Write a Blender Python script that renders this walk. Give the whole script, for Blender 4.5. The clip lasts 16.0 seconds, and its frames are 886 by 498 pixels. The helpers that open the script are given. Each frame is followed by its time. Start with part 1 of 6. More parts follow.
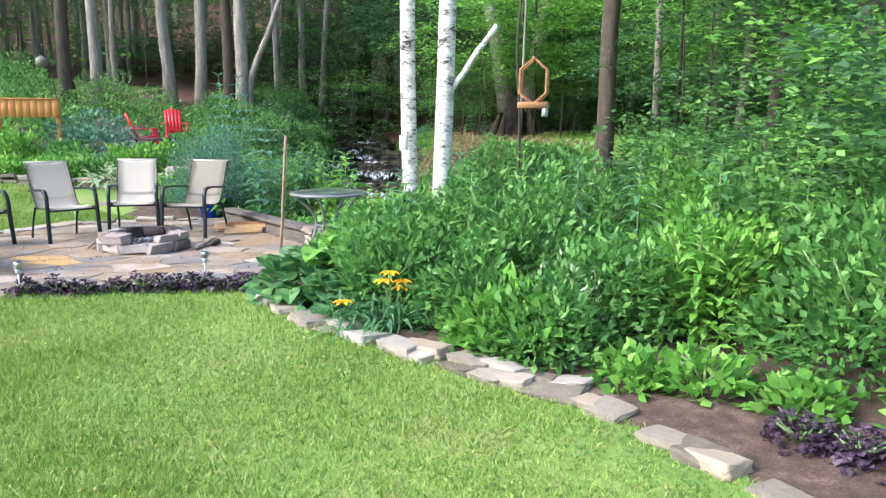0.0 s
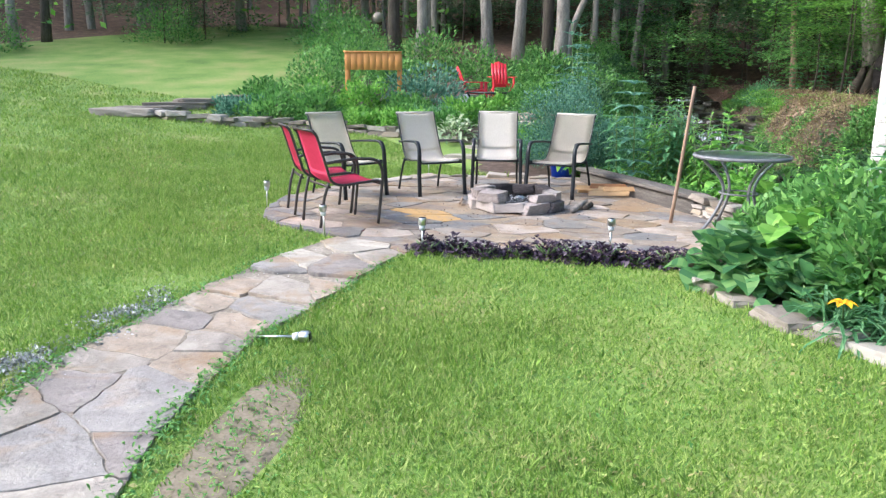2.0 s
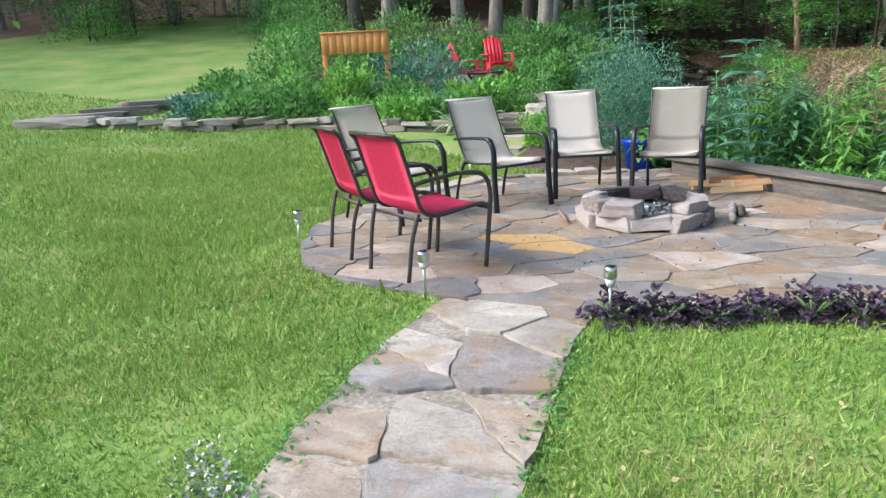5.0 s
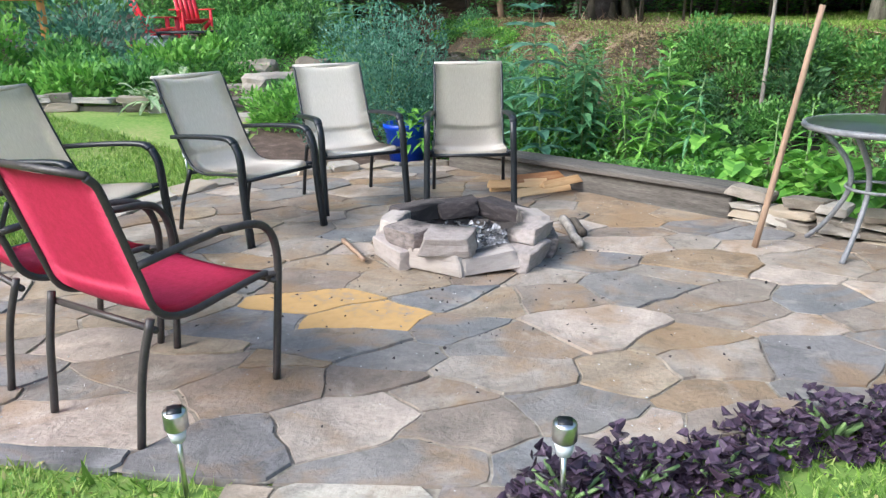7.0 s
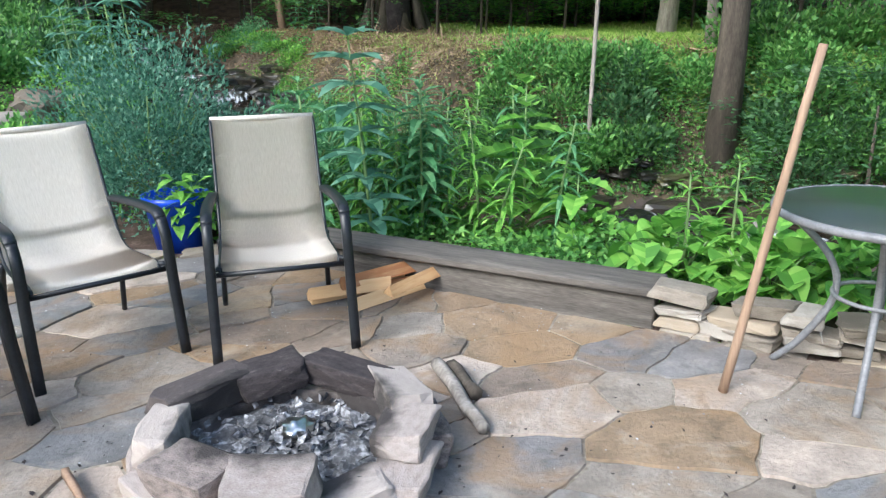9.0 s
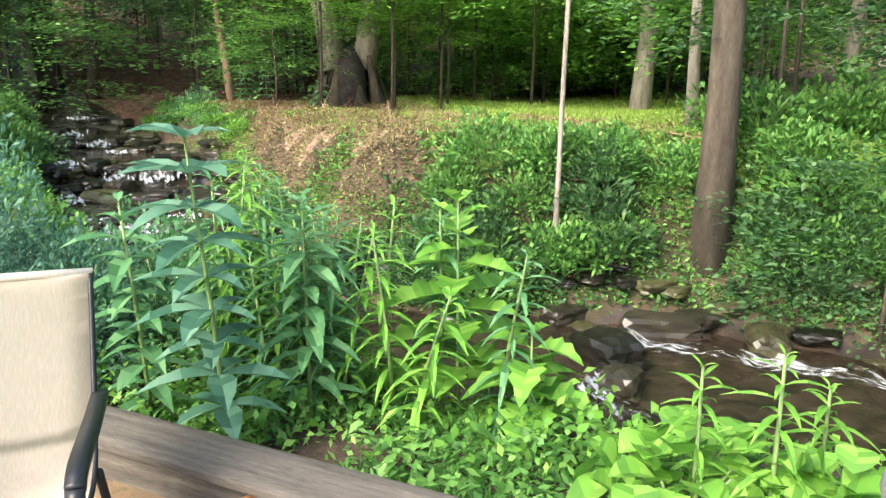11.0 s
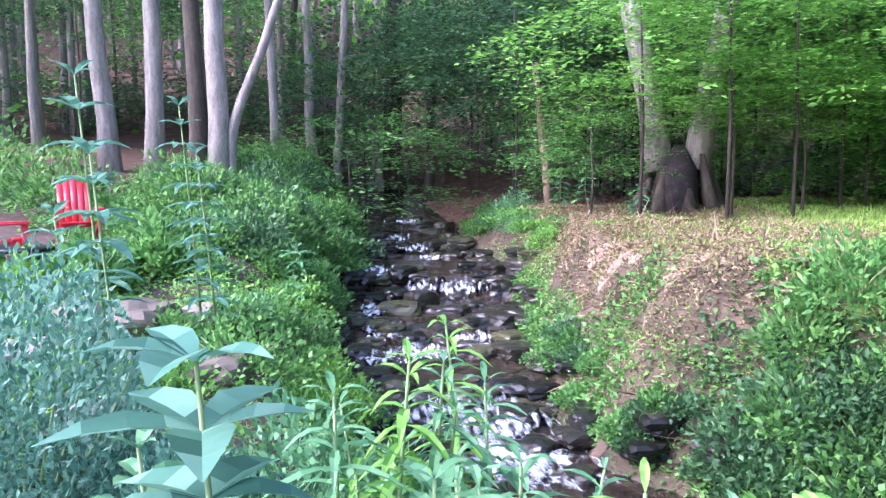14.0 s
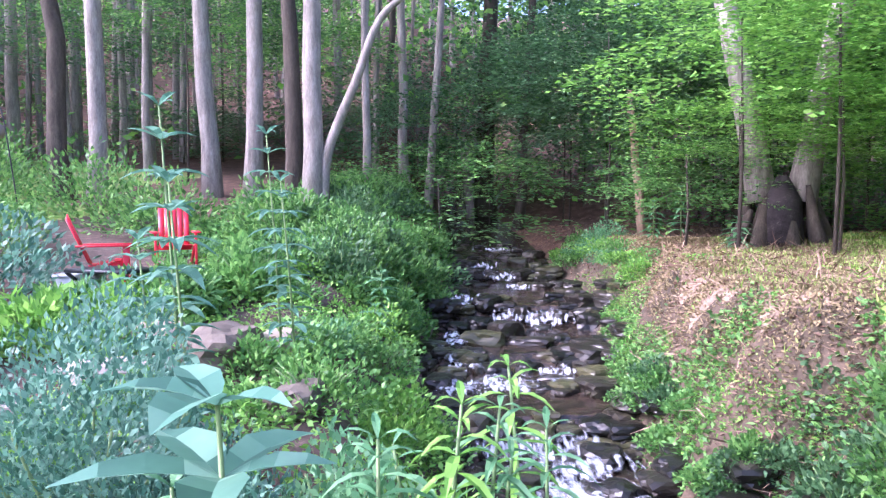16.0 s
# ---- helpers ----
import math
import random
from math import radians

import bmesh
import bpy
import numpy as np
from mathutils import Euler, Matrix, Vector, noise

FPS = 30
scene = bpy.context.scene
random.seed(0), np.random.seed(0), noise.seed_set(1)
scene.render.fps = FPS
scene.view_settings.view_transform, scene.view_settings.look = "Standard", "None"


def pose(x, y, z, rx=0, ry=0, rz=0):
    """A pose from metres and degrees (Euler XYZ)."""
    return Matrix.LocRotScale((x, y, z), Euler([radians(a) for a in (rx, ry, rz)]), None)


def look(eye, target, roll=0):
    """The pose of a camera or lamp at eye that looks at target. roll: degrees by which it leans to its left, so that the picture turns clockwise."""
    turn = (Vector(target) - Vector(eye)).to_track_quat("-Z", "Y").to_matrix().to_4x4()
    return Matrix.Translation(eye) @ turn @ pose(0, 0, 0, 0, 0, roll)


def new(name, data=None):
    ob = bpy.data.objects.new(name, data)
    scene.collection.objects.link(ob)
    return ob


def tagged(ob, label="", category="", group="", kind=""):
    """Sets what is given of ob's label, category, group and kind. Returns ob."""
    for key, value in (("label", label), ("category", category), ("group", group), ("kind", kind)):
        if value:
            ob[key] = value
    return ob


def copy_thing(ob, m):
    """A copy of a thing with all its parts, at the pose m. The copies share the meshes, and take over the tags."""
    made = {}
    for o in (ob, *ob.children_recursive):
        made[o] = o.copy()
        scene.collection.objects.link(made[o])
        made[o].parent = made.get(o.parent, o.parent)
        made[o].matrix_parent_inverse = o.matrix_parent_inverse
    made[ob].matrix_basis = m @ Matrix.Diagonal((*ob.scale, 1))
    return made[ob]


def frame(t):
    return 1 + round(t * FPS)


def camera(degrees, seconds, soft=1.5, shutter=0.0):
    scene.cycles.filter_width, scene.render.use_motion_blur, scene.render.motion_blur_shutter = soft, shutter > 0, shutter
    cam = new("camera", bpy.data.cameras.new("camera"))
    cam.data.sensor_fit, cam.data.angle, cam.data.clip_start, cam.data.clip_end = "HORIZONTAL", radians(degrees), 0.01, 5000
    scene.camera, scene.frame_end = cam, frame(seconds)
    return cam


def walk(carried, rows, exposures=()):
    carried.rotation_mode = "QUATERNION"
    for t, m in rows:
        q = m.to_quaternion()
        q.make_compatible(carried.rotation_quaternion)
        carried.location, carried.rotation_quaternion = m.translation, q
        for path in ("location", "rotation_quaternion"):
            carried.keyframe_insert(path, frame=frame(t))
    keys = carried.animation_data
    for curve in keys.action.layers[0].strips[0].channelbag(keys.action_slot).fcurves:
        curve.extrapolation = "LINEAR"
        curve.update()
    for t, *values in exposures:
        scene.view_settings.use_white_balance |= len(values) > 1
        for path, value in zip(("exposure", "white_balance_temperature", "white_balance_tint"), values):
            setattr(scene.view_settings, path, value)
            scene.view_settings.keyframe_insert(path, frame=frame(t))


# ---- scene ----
cam = camera(61.7, 16.0, soft=1.35)
PATH = [
    (0, (2.395, -0.09, 1.471), (1.923, 1.825, 1.137), 0.3),
    (0.5, (2.049, 0.087, 1.418), (1.343, 1.921, 1.044), 0.4),
    (1, (1.655, 0.173, 1.422), (0.721, 1.897, 1.027), 0.2),
    (1.5, (1.217, 0.291, 1.39), (0.144, 1.928, 0.979), 0.4),
    (2, (0.828, 0.357, 1.363), (-0.277, 1.963, 0.918), 0.6),
    (2.5, (0.413, 0.444, 1.335), (-0.691, 2.029, 0.818), -0.2),
    (3, (0.043, 0.564, 1.281), (-1.086, 2.097, 0.669), -0.2),
    (3.5, (-0.402, 0.794, 1.274), (-1.546, 2.335, 0.711), -0.3),
    (4, (-0.825, 1.02, 1.282), (-1.922, 2.602, 0.74), -1.8),
    (4.2, (-0.969, 1.105, 1.287), (-2.039, 2.713, 0.769), -2.2),
    (6.3, (-2.448, 2.728, 1.295), (-3.081, 4.544, 0.747), -1.5),
    (6.5, (-2.534, 2.877, 1.273), (-3.059, 4.714, 0.679), -1.1),
    (7, (-2.766, 3.346, 1.311), (-2.974, 5.241, 0.706), -0.8),
    (7.5, (-2.901, 3.807, 1.309), (-3.061, 5.707, 0.706), -1.6),
    (8, (-2.963, 4.262, 1.32), (-3.066, 6.168, 0.721), -1.3),
    (8.5, (-3.012, 4.788, 1.389), (-2.846, 6.69, 0.793), -0.2),
    (9, (-2.965, 5.212, 1.432), (-2.628, 7.09, 0.833), -0.8),
    (9.2, (-2.931, 5.396, 1.462), (-2.56, 7.272, 0.876), -0.6),
    (11.3, (-2.233, 6.905, 1.541), (-1.821, 8.819, 1.128), -0.2),
    (11.5, (-2.186, 7.062, 1.55), (-1.815, 8.986, 1.15), -0.6),
    (12, (-2.104, 7.375, 1.595), (-1.98, 9.34, 1.242), -1.7),
    (12.5, (-1.963, 7.768, 1.617), (-2.142, 9.742, 1.349), -1.6),
    (13, (-1.893, 8.105, 1.642), (-2.242, 10.063, 1.433), -1.5),
    (13.5, (-1.883, 8.335, 1.662), (-2.297, 10.281, 1.463), -1.5),
    (14, (-1.861, 8.464, 1.682), (-2.331, 10.4, 1.504), -1.1),
    (14.5, (-1.826, 8.591, 1.699), (-2.353, 10.515, 1.556), -0.8),
    (15, (-1.811, 8.615, 1.707), (-2.375, 10.53, 1.585), -0.6),
    (15.5, (-1.802, 8.617, 1.706), (-2.422, 10.516, 1.598), -0.5),
    (16, (-1.784, 8.607, 1.705), (-2.494, 10.474, 1.602), -0.3),
]
walk(cam, [(t, look(eye, target, roll)) for t, eye, target, roll in PATH],
     [(0, 1.76, 5800, 12), (4.2, 1.44, 5850, 11), (9.2, 1.4, 5650, 6), (11.5, 2.28, 6900, 11), (12.5, 2.4, 5150, 22), (16, 2.46, 5350, 42)])

# world and sun: a hazy evening sky, everything in open shade
SUN_EL, SUN_ROT = radians(38), radians(235)
world = bpy.data.worlds.new("world")
scene.world = world
world.use_nodes = True
wn = world.node_tree.nodes
sky = wn.new("ShaderNodeTexSky")
sky.sky_type, sky.sun_disc, sky.sun_elevation, sky.sun_rotation = "NISHITA", False, SUN_EL, SUN_ROT
sky.air_density, sky.dust_density = 1.0, 4.0
wn["Background"].inputs["Strength"].default_value = 0.15
world.node_tree.links.new(sky.outputs[0], wn["Background"].inputs["Color"])
sun = new("sun", bpy.data.lights.new("sun", "SUN"))
sun.data.energy, sun.data.angle, sun.data.color = 1.3, radians(25), (1.0, 0.97, 0.92)
sun.matrix_world = look((0, 0, 30), (30 * math.cos(SUN_EL) / math.sin(SUN_EL) * -math.sin(SUN_ROT) * 1.0,
                                     30 * math.cos(SUN_EL) / math.sin(SUN_EL) * -math.cos(SUN_ROT), 0))


# ---------------------------------------------------------------- materials
def material(name, stops, scale=6.0, rough=0.8, bump=0.3, fine=8.0, metal=0.0, source="noise", vary=0.0, coord="Object",
             thin=0.0, spec=0.4, stretch=(1, 1, 1), bump_d=0.02):
    """Two scales of noise through a ramp of base colours, with relief; vary: how far each piece shifts along the ramp."""
    m = bpy.data.materials.new(name)
    m.use_nodes = True
    t = m.node_tree
    n, ln = t.nodes, t.links
    b = n["Principled BSDF"]
    b.inputs["Roughness"].default_value, b.inputs["Metallic"].default_value = rough, metal
    b.inputs["Specular IOR Level"].default_value = spec
    tc = n.new("ShaderNodeTexCoord")
    mp = n.new("ShaderNodeMapping")
    mp.inputs["Scale"].default_value = stretch
    ln.new(tc.outputs[coord], mp.inputs[0])
    big, small = n.new("ShaderNodeTexNoise"), n.new("ShaderNodeTexNoise")
    big.inputs["Scale"].default_value, small.inputs["Scale"].default_value = scale, scale * fine
    big.inputs["Detail"].default_value, small.inputs["Detail"].default_value = 4, 3
    ln.new(mp.outputs[0], big.inputs["Vector"])
    ln.new(mp.outputs[0], small.inputs["Vector"])
    mix = n.new("ShaderNodeMix")
    mix.inputs[0].default_value = 0.4
    ln.new(big.outputs[0], mix.inputs[2])
    ln.new(small.outputs[0], mix.inputs[3])
    val = mix.outputs[0]
    if vary:
        if source == "object":
            r = n.new("ShaderNodeObjectInfo").outputs["Random"]
        else:
            r = n.new("ShaderNodeNewGeometry").outputs["Random Per Island"]
        a = n.new("ShaderNodeMath")
        a.operation = "MULTIPLY_ADD"
        ln.new(r, a.inputs[0])
        a.inputs[1].default_value = vary
        s2 = n.new("ShaderNodeMath")
        s2.operation = "MULTIPLY_ADD"
        ln.new(val, s2.inputs[0])
        s2.inputs[1].default_value, s2.inputs[2].default_value = 1.0 - vary * 0.5, -vary * 0.25
        ln.new(s2.outputs[0], a.inputs[2])
        val = a.outputs[0]
    ramp = n.new("ShaderNodeValToRGB")
    e = ramp.color_ramp.elements
    while len(e) < len(stops):
        e.new(0.5)
    for k, (p, c) in enumerate(stops):
        e[k].position, e[k].color = p, (*c, 1)
    ln.new(val, ramp.inputs[0])
    ln.new(ramp.outputs[0], b.inputs["Base Color"])
    if bump:
        bp = n.new("ShaderNodeBump")
        bp.inputs["Strength"].default_value, bp.inputs["Distance"].default_value = bump, min(bump_d, 0.25 / (scale * fine))
        ln.new(mix.outputs[0], bp.inputs["Height"])
        ln.new(bp.outputs[0], b.inputs["Normal"])
    if thin:
        tr = n.new("ShaderNodeBsdfTranslucent")
        ln.new(ramp.outputs[0], tr.inputs[0])
        ms = n.new("ShaderNodeMixShader")
        ms.inputs[0].default_value = thin
        ln.new(b.outputs[0], ms.inputs[1])
        ln.new(tr.outputs[0], ms.inputs[2])
        ln.new(ms.outputs[0], n["Material Output"].inputs[0])
    return m


def leafy(name, dark, mid, light, rough=0.5, thin=0.42, spec=0.35):
    return material(name, [(0.15, dark), (0.5, mid), (0.85, light)], 3.0, rough, 0.0, 5, vary=0.75, thin=thin, spec=spec)


M_LAWN = material("lawn_ground", [(0.32, (0.08, 0.15, 0.028)), (0.48, (0.15, 0.245, 0.045)), (0.62, (0.25, 0.27, 0.09)), (0.75, (0.32, 0.27, 0.13))], 0.9, 0.95, 0.6, 30)
M_GRASS = leafy("grass_blades", (0.1, 0.19, 0.028), (0.21, 0.36, 0.05), (0.4, 0.48, 0.14), 0.55, 0.3)
M_MULCH = material("mulch", [(0.3, (0.03, 0.02, 0.015)), (0.55, (0.09, 0.06, 0.045)), (0.75, (0.2, 0.15, 0.12))], 9, 0.95, 0.9, 8)
M_LITTER = material("leaf_litter", [(0.3, (0.035, 0.02, 0.014)), (0.5, (0.1, 0.055, 0.035)), (0.75, (0.22, 0.14, 0.09))], 4, 0.95, 0.9, 14)
M_BANK = material("earth_bank", [(0.3, (0.022, 0.022, 0.01)), (0.5, (0.065, 0.048, 0.03)), (0.72, (0.15, 0.105, 0.072))], 3, 0.95, 0.9, 14)
M_TRACK = material("trodden_straw_track", [(0.3, (0.09, 0.062, 0.04)), (0.5, (0.23, 0.165, 0.115)), (0.7, (0.36, 0.28, 0.2))], 3, 0.95, 0.8, 16)
M_DIRT = material("bare_earth", [(0.3, (0.1, 0.085, 0.05)), (0.5, (0.2, 0.165, 0.115)), (0.7, (0.27, 0.23, 0.17))], 8, 0.95, 0.7, 8)
M_BED = material("stream_bed", [(0.3, (0.012, 0.01, 0.008)), (0.6, (0.05, 0.035, 0.025)), (0.8, (0.11, 0.08, 0.055))], 6, 0.35, 0.8, 6)
M_OCHRE = material("ochre_flagstone", [(0.33, (0.26, 0.21, 0.165)), (0.46, (0.44, 0.27, 0.1)), (0.6, (0.48, 0.3, 0.12)), (0.72, (0.33, 0.26, 0.19))], 2.2, 0.8, 0.35, 9)
M_JOINT = material("patio_joints", [(0.3, (0.09, 0.075, 0.06)), (0.5, (0.22, 0.19, 0.15)), (0.7, (0.4, 0.36, 0.3))], 5, 0.95, 0.8, 8)
M_ROCK = material("fieldstone", [(0.15, (0.12, 0.1, 0.075)), (0.45, (0.26, 0.225, 0.185)), (0.65, (0.36, 0.33, 0.29)), (0.85, (0.3, 0.245, 0.18))], 4, 0.85, 0.6, 7,
                  vary=0.8, source="object")
M_PITROCK = material("pit_stone", [(0.25, (0.07, 0.058, 0.055)), (0.45, (0.24, 0.2, 0.18)), (0.62, (0.33, 0.285, 0.26)), (0.85, (0.4, 0.35, 0.31))], 7, 0.88, 1.0, 6, vary=0.6, source="object")
M_WETROCK = material("wet_rock", [(0.25, (0.008, 0.008, 0.006)), (0.6, (0.03, 0.026, 0.02)), (0.85, (0.07, 0.07, 0.03))], 4, 0.3, 0.6, 7, vary=0.6, source="object")
M_SOOT = material("sooty_stone", [(0.3, (0.012, 0.01, 0.01)), (0.6, (0.05, 0.04, 0.04)), (0.85, (0.2, 0.17, 0.16))], 7, 0.9, 0.6, 6)
M_ASH = material("ash", [(0.3, (0.02, 0.02, 0.022)), (0.5, (0.12, 0.12, 0.125)), (0.65, (0.5, 0.5, 0.52))], 20, 0.95, 0.8, 3)
M_SLING = material("tan_sling_fabric", [(0.35, (0.68, 0.63, 0.56)), (0.65, (0.82, 0.77, 0.7))], 60, 0.75, 0.0, 5, stretch=(4, 1, 0.25), thin=0.38)
M_RED = material("red_sling_fabric", [(0.3, (0.43, 0.017, 0.058)), (0.7, (0.57, 0.034, 0.105))], 40, 0.6, 0.0, 4, thin=0.1)
M_BLACK = material("black_powder_coat", [(0.3, (0.008, 0.009, 0.011)), (0.7, (0.018, 0.02, 0.024))], 30, 0.4, 0.1, 4)
M_BROWN = material("dark_bronze_coat", [(0.3, (0.035, 0.028, 0.026)), (0.7, (0.06, 0.05, 0.047))], 30, 0.45, 0.1, 4)
M_BARK = material("grey_bark", [(0.25, (0.08, 0.068, 0.06)), (0.5, (0.25, 0.22, 0.19)), (0.75, (0.44, 0.4, 0.36))], 3.5, 0.95, 1.0, 6, stretch=(3, 3, 0.6), bump_d=0.05)
M_DARKBARK = material("dark_bark", [(0.3, (0.03, 0.024, 0.018)), (0.55, (0.08, 0.065, 0.05)), (0.8, (0.16, 0.14, 0.1))], 4, 0.95, 1.0, 6, stretch=(3, 3, 0.6), bump_d=0.05)
M_TABLE = material("grey_table_metal", [(0.3, (0.13, 0.13, 0.135)), (0.7, (0.22, 0.22, 0.23))], 25, 0.45, 0.1, 4)
M_BIRCH = material("birch_bark", [(0.36, (0.05, 0.045, 0.04)), (0.46, (0.45, 0.42, 0.39)), (0.6, (0.72, 0.7, 0.67))], 5, 0.7, 0.5, 4, stretch=(1.2, 1.2, 3.0))
M_TIMBER = material("weathered_timber", [(0.3, (0.05, 0.044, 0.038)), (0.55, (0.125, 0.11, 0.095)), (0.8, (0.23, 0.205, 0.175))], 5, 0.9, 0.7, 8, stretch=(0.5, 6, 6))
M_POLE = material("bare_wood_pole", [(0.3, (0.22, 0.14, 0.09)), (0.7, (0.38, 0.26, 0.18))], 6, 0.6, 0.2, 5, stretch=(5, 5, 0.4))
M_SPLIT = material("split_firewood", [(0.25, (0.3, 0.13, 0.05)), (0.5, (0.55, 0.33, 0.15)), (0.8, (0.68, 0.47, 0.25))], 4, 0.8, 0.5, 6, vary=0.7, source="object", stretch=(0.6, 5, 5))
M_ORANGEWOOD = material("orange_stained_boards", [(0.3, (0.5, 0.2, 0.05)), (0.7, (0.66, 0.3, 0.09))], 4, 0.6, 0.2, 6, stretch=(6, 6, 0.5))
M_BLUE = material("blue_plastic", [(0.3, (0.004, 0.04, 0.42)), (0.7, (0.008, 0.06, 0.55))], 8, 0.35, 0.05, 4)
M_STEEL = material("brushed_steel", [(0.3, (0.5, 0.5, 0.48)), (0.7, (0.66, 0.66, 0.64))], 20, 0.28, 0.05, 4, metal=1.0)
M_REDPLASTIC = material("red_plastic", [(0.3, (0.6, 0.02, 0.035)), (0.7, (0.75, 0.04, 0.06))], 8, 0.4, 0.05, 4)
M_YELLOW = material("yellow_petals", [(0.3, (0.8, 0.38, 0.01)), (0.7, (0.9, 0.56, 0.02))], 12, 0.6, 0.1, 4, thin=0.3)
M_TERRA = material("weathered_feeder_wood", [(0.3, (0.25, 0.12, 0.05)), (0.7, (0.42, 0.23, 0.1))], 12, 0.8, 0.3, 4)
M_GREY = material("grey_metal_box", [(0.3, (0.5, 0.52, 0.53)), (0.7, (0.6, 0.62, 0.63))], 6, 0.5, 0.05, 4)
M_GRAVEL = material("grey_gravel", [(0.3, (0.2, 0.2, 0.2)), (0.7, (0.5, 0.5, 0.5))], 30, 0.9, 0.3, 3, vary=0.8)
L_SHRUB = leafy("shrub_leaves", (0.06, 0.17, 0.04), (0.12, 0.3, 0.07), (0.24, 0.46, 0.12))
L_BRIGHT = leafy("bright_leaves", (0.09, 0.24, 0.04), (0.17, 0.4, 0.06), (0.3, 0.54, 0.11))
# leaf green darkened in the colour itself, for foliage meant to stand in shade
L_SHADE = leafy("shade_toned_leaves", (0.035, 0.09, 0.035), (0.07, 0.17, 0.065), (0.14, 0.27, 0.11))
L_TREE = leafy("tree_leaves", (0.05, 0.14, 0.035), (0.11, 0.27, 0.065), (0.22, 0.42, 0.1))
L_BLUE = leafy("blue_green_leaves", (0.045, 0.13, 0.085), (0.1, 0.245, 0.165), (0.2, 0.37, 0.26))
L_TALL = leafy("tall_plant_leaves", (0.06, 0.18, 0.07), (0.12, 0.3, 0.13), (0.22, 0.42, 0.2))
L_HOSTA = leafy("hosta_leaves", (0.06, 0.17, 0.07), (0.1, 0.26, 0.08), (0.2, 0.36, 0.12))
L_VARIEG = leafy("variegated_leaves", (0.16, 0.28, 0.1), (0.36, 0.48, 0.28), (0.66, 0.7, 0.5))
L_PURPLE = leafy("purple_leaves", (0.02, 0.012, 0.02), (0.05, 0.03, 0.05), (0.1, 0.065, 0.1), thin=0.1)
L_STEM = material("green_stems", [(0.3, (0.1, 0.17, 0.06)), (0.7, (0.2, 0.3, 0.11))], 8, 0.6, 0.1, 4)

def flagstone_material(name, hues, rust, film):
    """Split sandstone: each slab its own hue, with clouded grain, rust stains that follow the ground and a pale mineral film."""
    m = bpy.data.materials.new(name)
    m.use_nodes = True
    n, ln = m.node_tree.nodes, m.node_tree.links
    b = n["Principled BSDF"]
    b.inputs["Specular IOR Level"].default_value = 0.35

    def noise_of(vector, scale, detail, rough=0.55, warp=0.0):
        q = n.new("ShaderNodeTexNoise")
        q.inputs["Scale"].default_value, q.inputs["Detail"].default_value = scale, detail
        q.inputs["Roughness"].default_value, q.inputs["Distortion"].default_value = rough, warp
        ln.new(vector, q.inputs["Vector"])
        return q.outputs[0]

    def ramp_of(value, stops, mode="LINEAR"):
        q = n.new("ShaderNodeValToRGB")
        q.color_ramp.interpolation = mode
        e = q.color_ramp.elements
        while len(e) < len(stops):
            e.new(0.5)
        for k, (p, c) in enumerate(stops):
            e[k].position, e[k].color = p, (*c, 1) if hasattr(c, "__len__") else (c, c, c, 1)
        ln.new(value, q.inputs[0])
        return q.outputs[0]

    def blend(kind, fac, a, c):
        q = n.new("ShaderNodeMix")
        q.data_type, q.blend_type = "RGBA", kind
        for value, slot in ((fac, 0), (a, 6), (c, 7)):
            if isinstance(value, (float, tuple)):
                q.inputs[slot].default_value = value
            else:
                ln.new(value, q.inputs[slot])
        return q.outputs[2]

    place = n.new("ShaderNodeNewGeometry").outputs["Position"]
    info = n.new("ShaderNodeObjectInfo").outputs["Random"]
    shift = n.new("ShaderNodeVectorMath")
    shift.operation = "MULTIPLY_ADD"
    spread = n.new("ShaderNodeCombineXYZ")
    for k in range(3):
        ln.new(info, spread.inputs[k])
    ln.new(spread.outputs[0], shift.inputs[0])
    shift.inputs[1].default_value = (37.0, 61.0, 13.0)
    ln.new(place, shift.inputs[2])
    own = shift.outputs[0]
    hue = ramp_of(info, [((k + 0.0) / len(hues), c) for k, c in enumerate(hues)], "CONSTANT")
    cloud = noise_of(own, 3.4, 6, 0.6, 1.2)
    grain = noise_of(own, 60, 5, 0.7)
    layer = noise_of(own, 9, 7, 0.68, 0.5)
    col = blend("MULTIPLY", 0.9, hue, ramp_of(cloud, [(0.3, 0.62), (0.5, 1.0), (0.7, 1.35)]))
    col = blend("MULTIPLY", 0.8, col, ramp_of(grain, [(0.3, 0.78), (0.7, 1.2)]))
    col = blend("MIX", ramp_of(noise_of(own, 2.3, 5, 0.6, 0.8), [(0.52 - rust, 0.0), (0.66 - rust * 0.5, 0.62)]), col, (0.27, 0.17, 0.085, 1.0))
    col = blend("MIX", ramp_of(noise_of(place, 4.1, 7, 0.65, 0.5), [(0.56 - film, 0.0), (0.72 - film, 0.5)]), col, (0.42, 0.38, 0.32, 1.0))
    col = blend("MULTIPLY", 0.5, col, ramp_of(layer, [(0.36, 0.5), (0.45, 1.0)]))
    ln.new(col, b.inputs["Base Color"])
    ln.new(ramp_of(cloud, [(0.3, 0.55), (0.7, 0.85)]), b.inputs["Roughness"])
    mix = blend("MIX", 0.3, layer, grain)
    bp = n.new("ShaderNodeBump")
    bp.inputs["Strength"].default_value, bp.inputs["Distance"].default_value = 0.8, 0.02
    ln.new(mix, bp.inputs["Height"])
    ln.new(bp.outputs[0], b.inputs["Normal"])
    return m


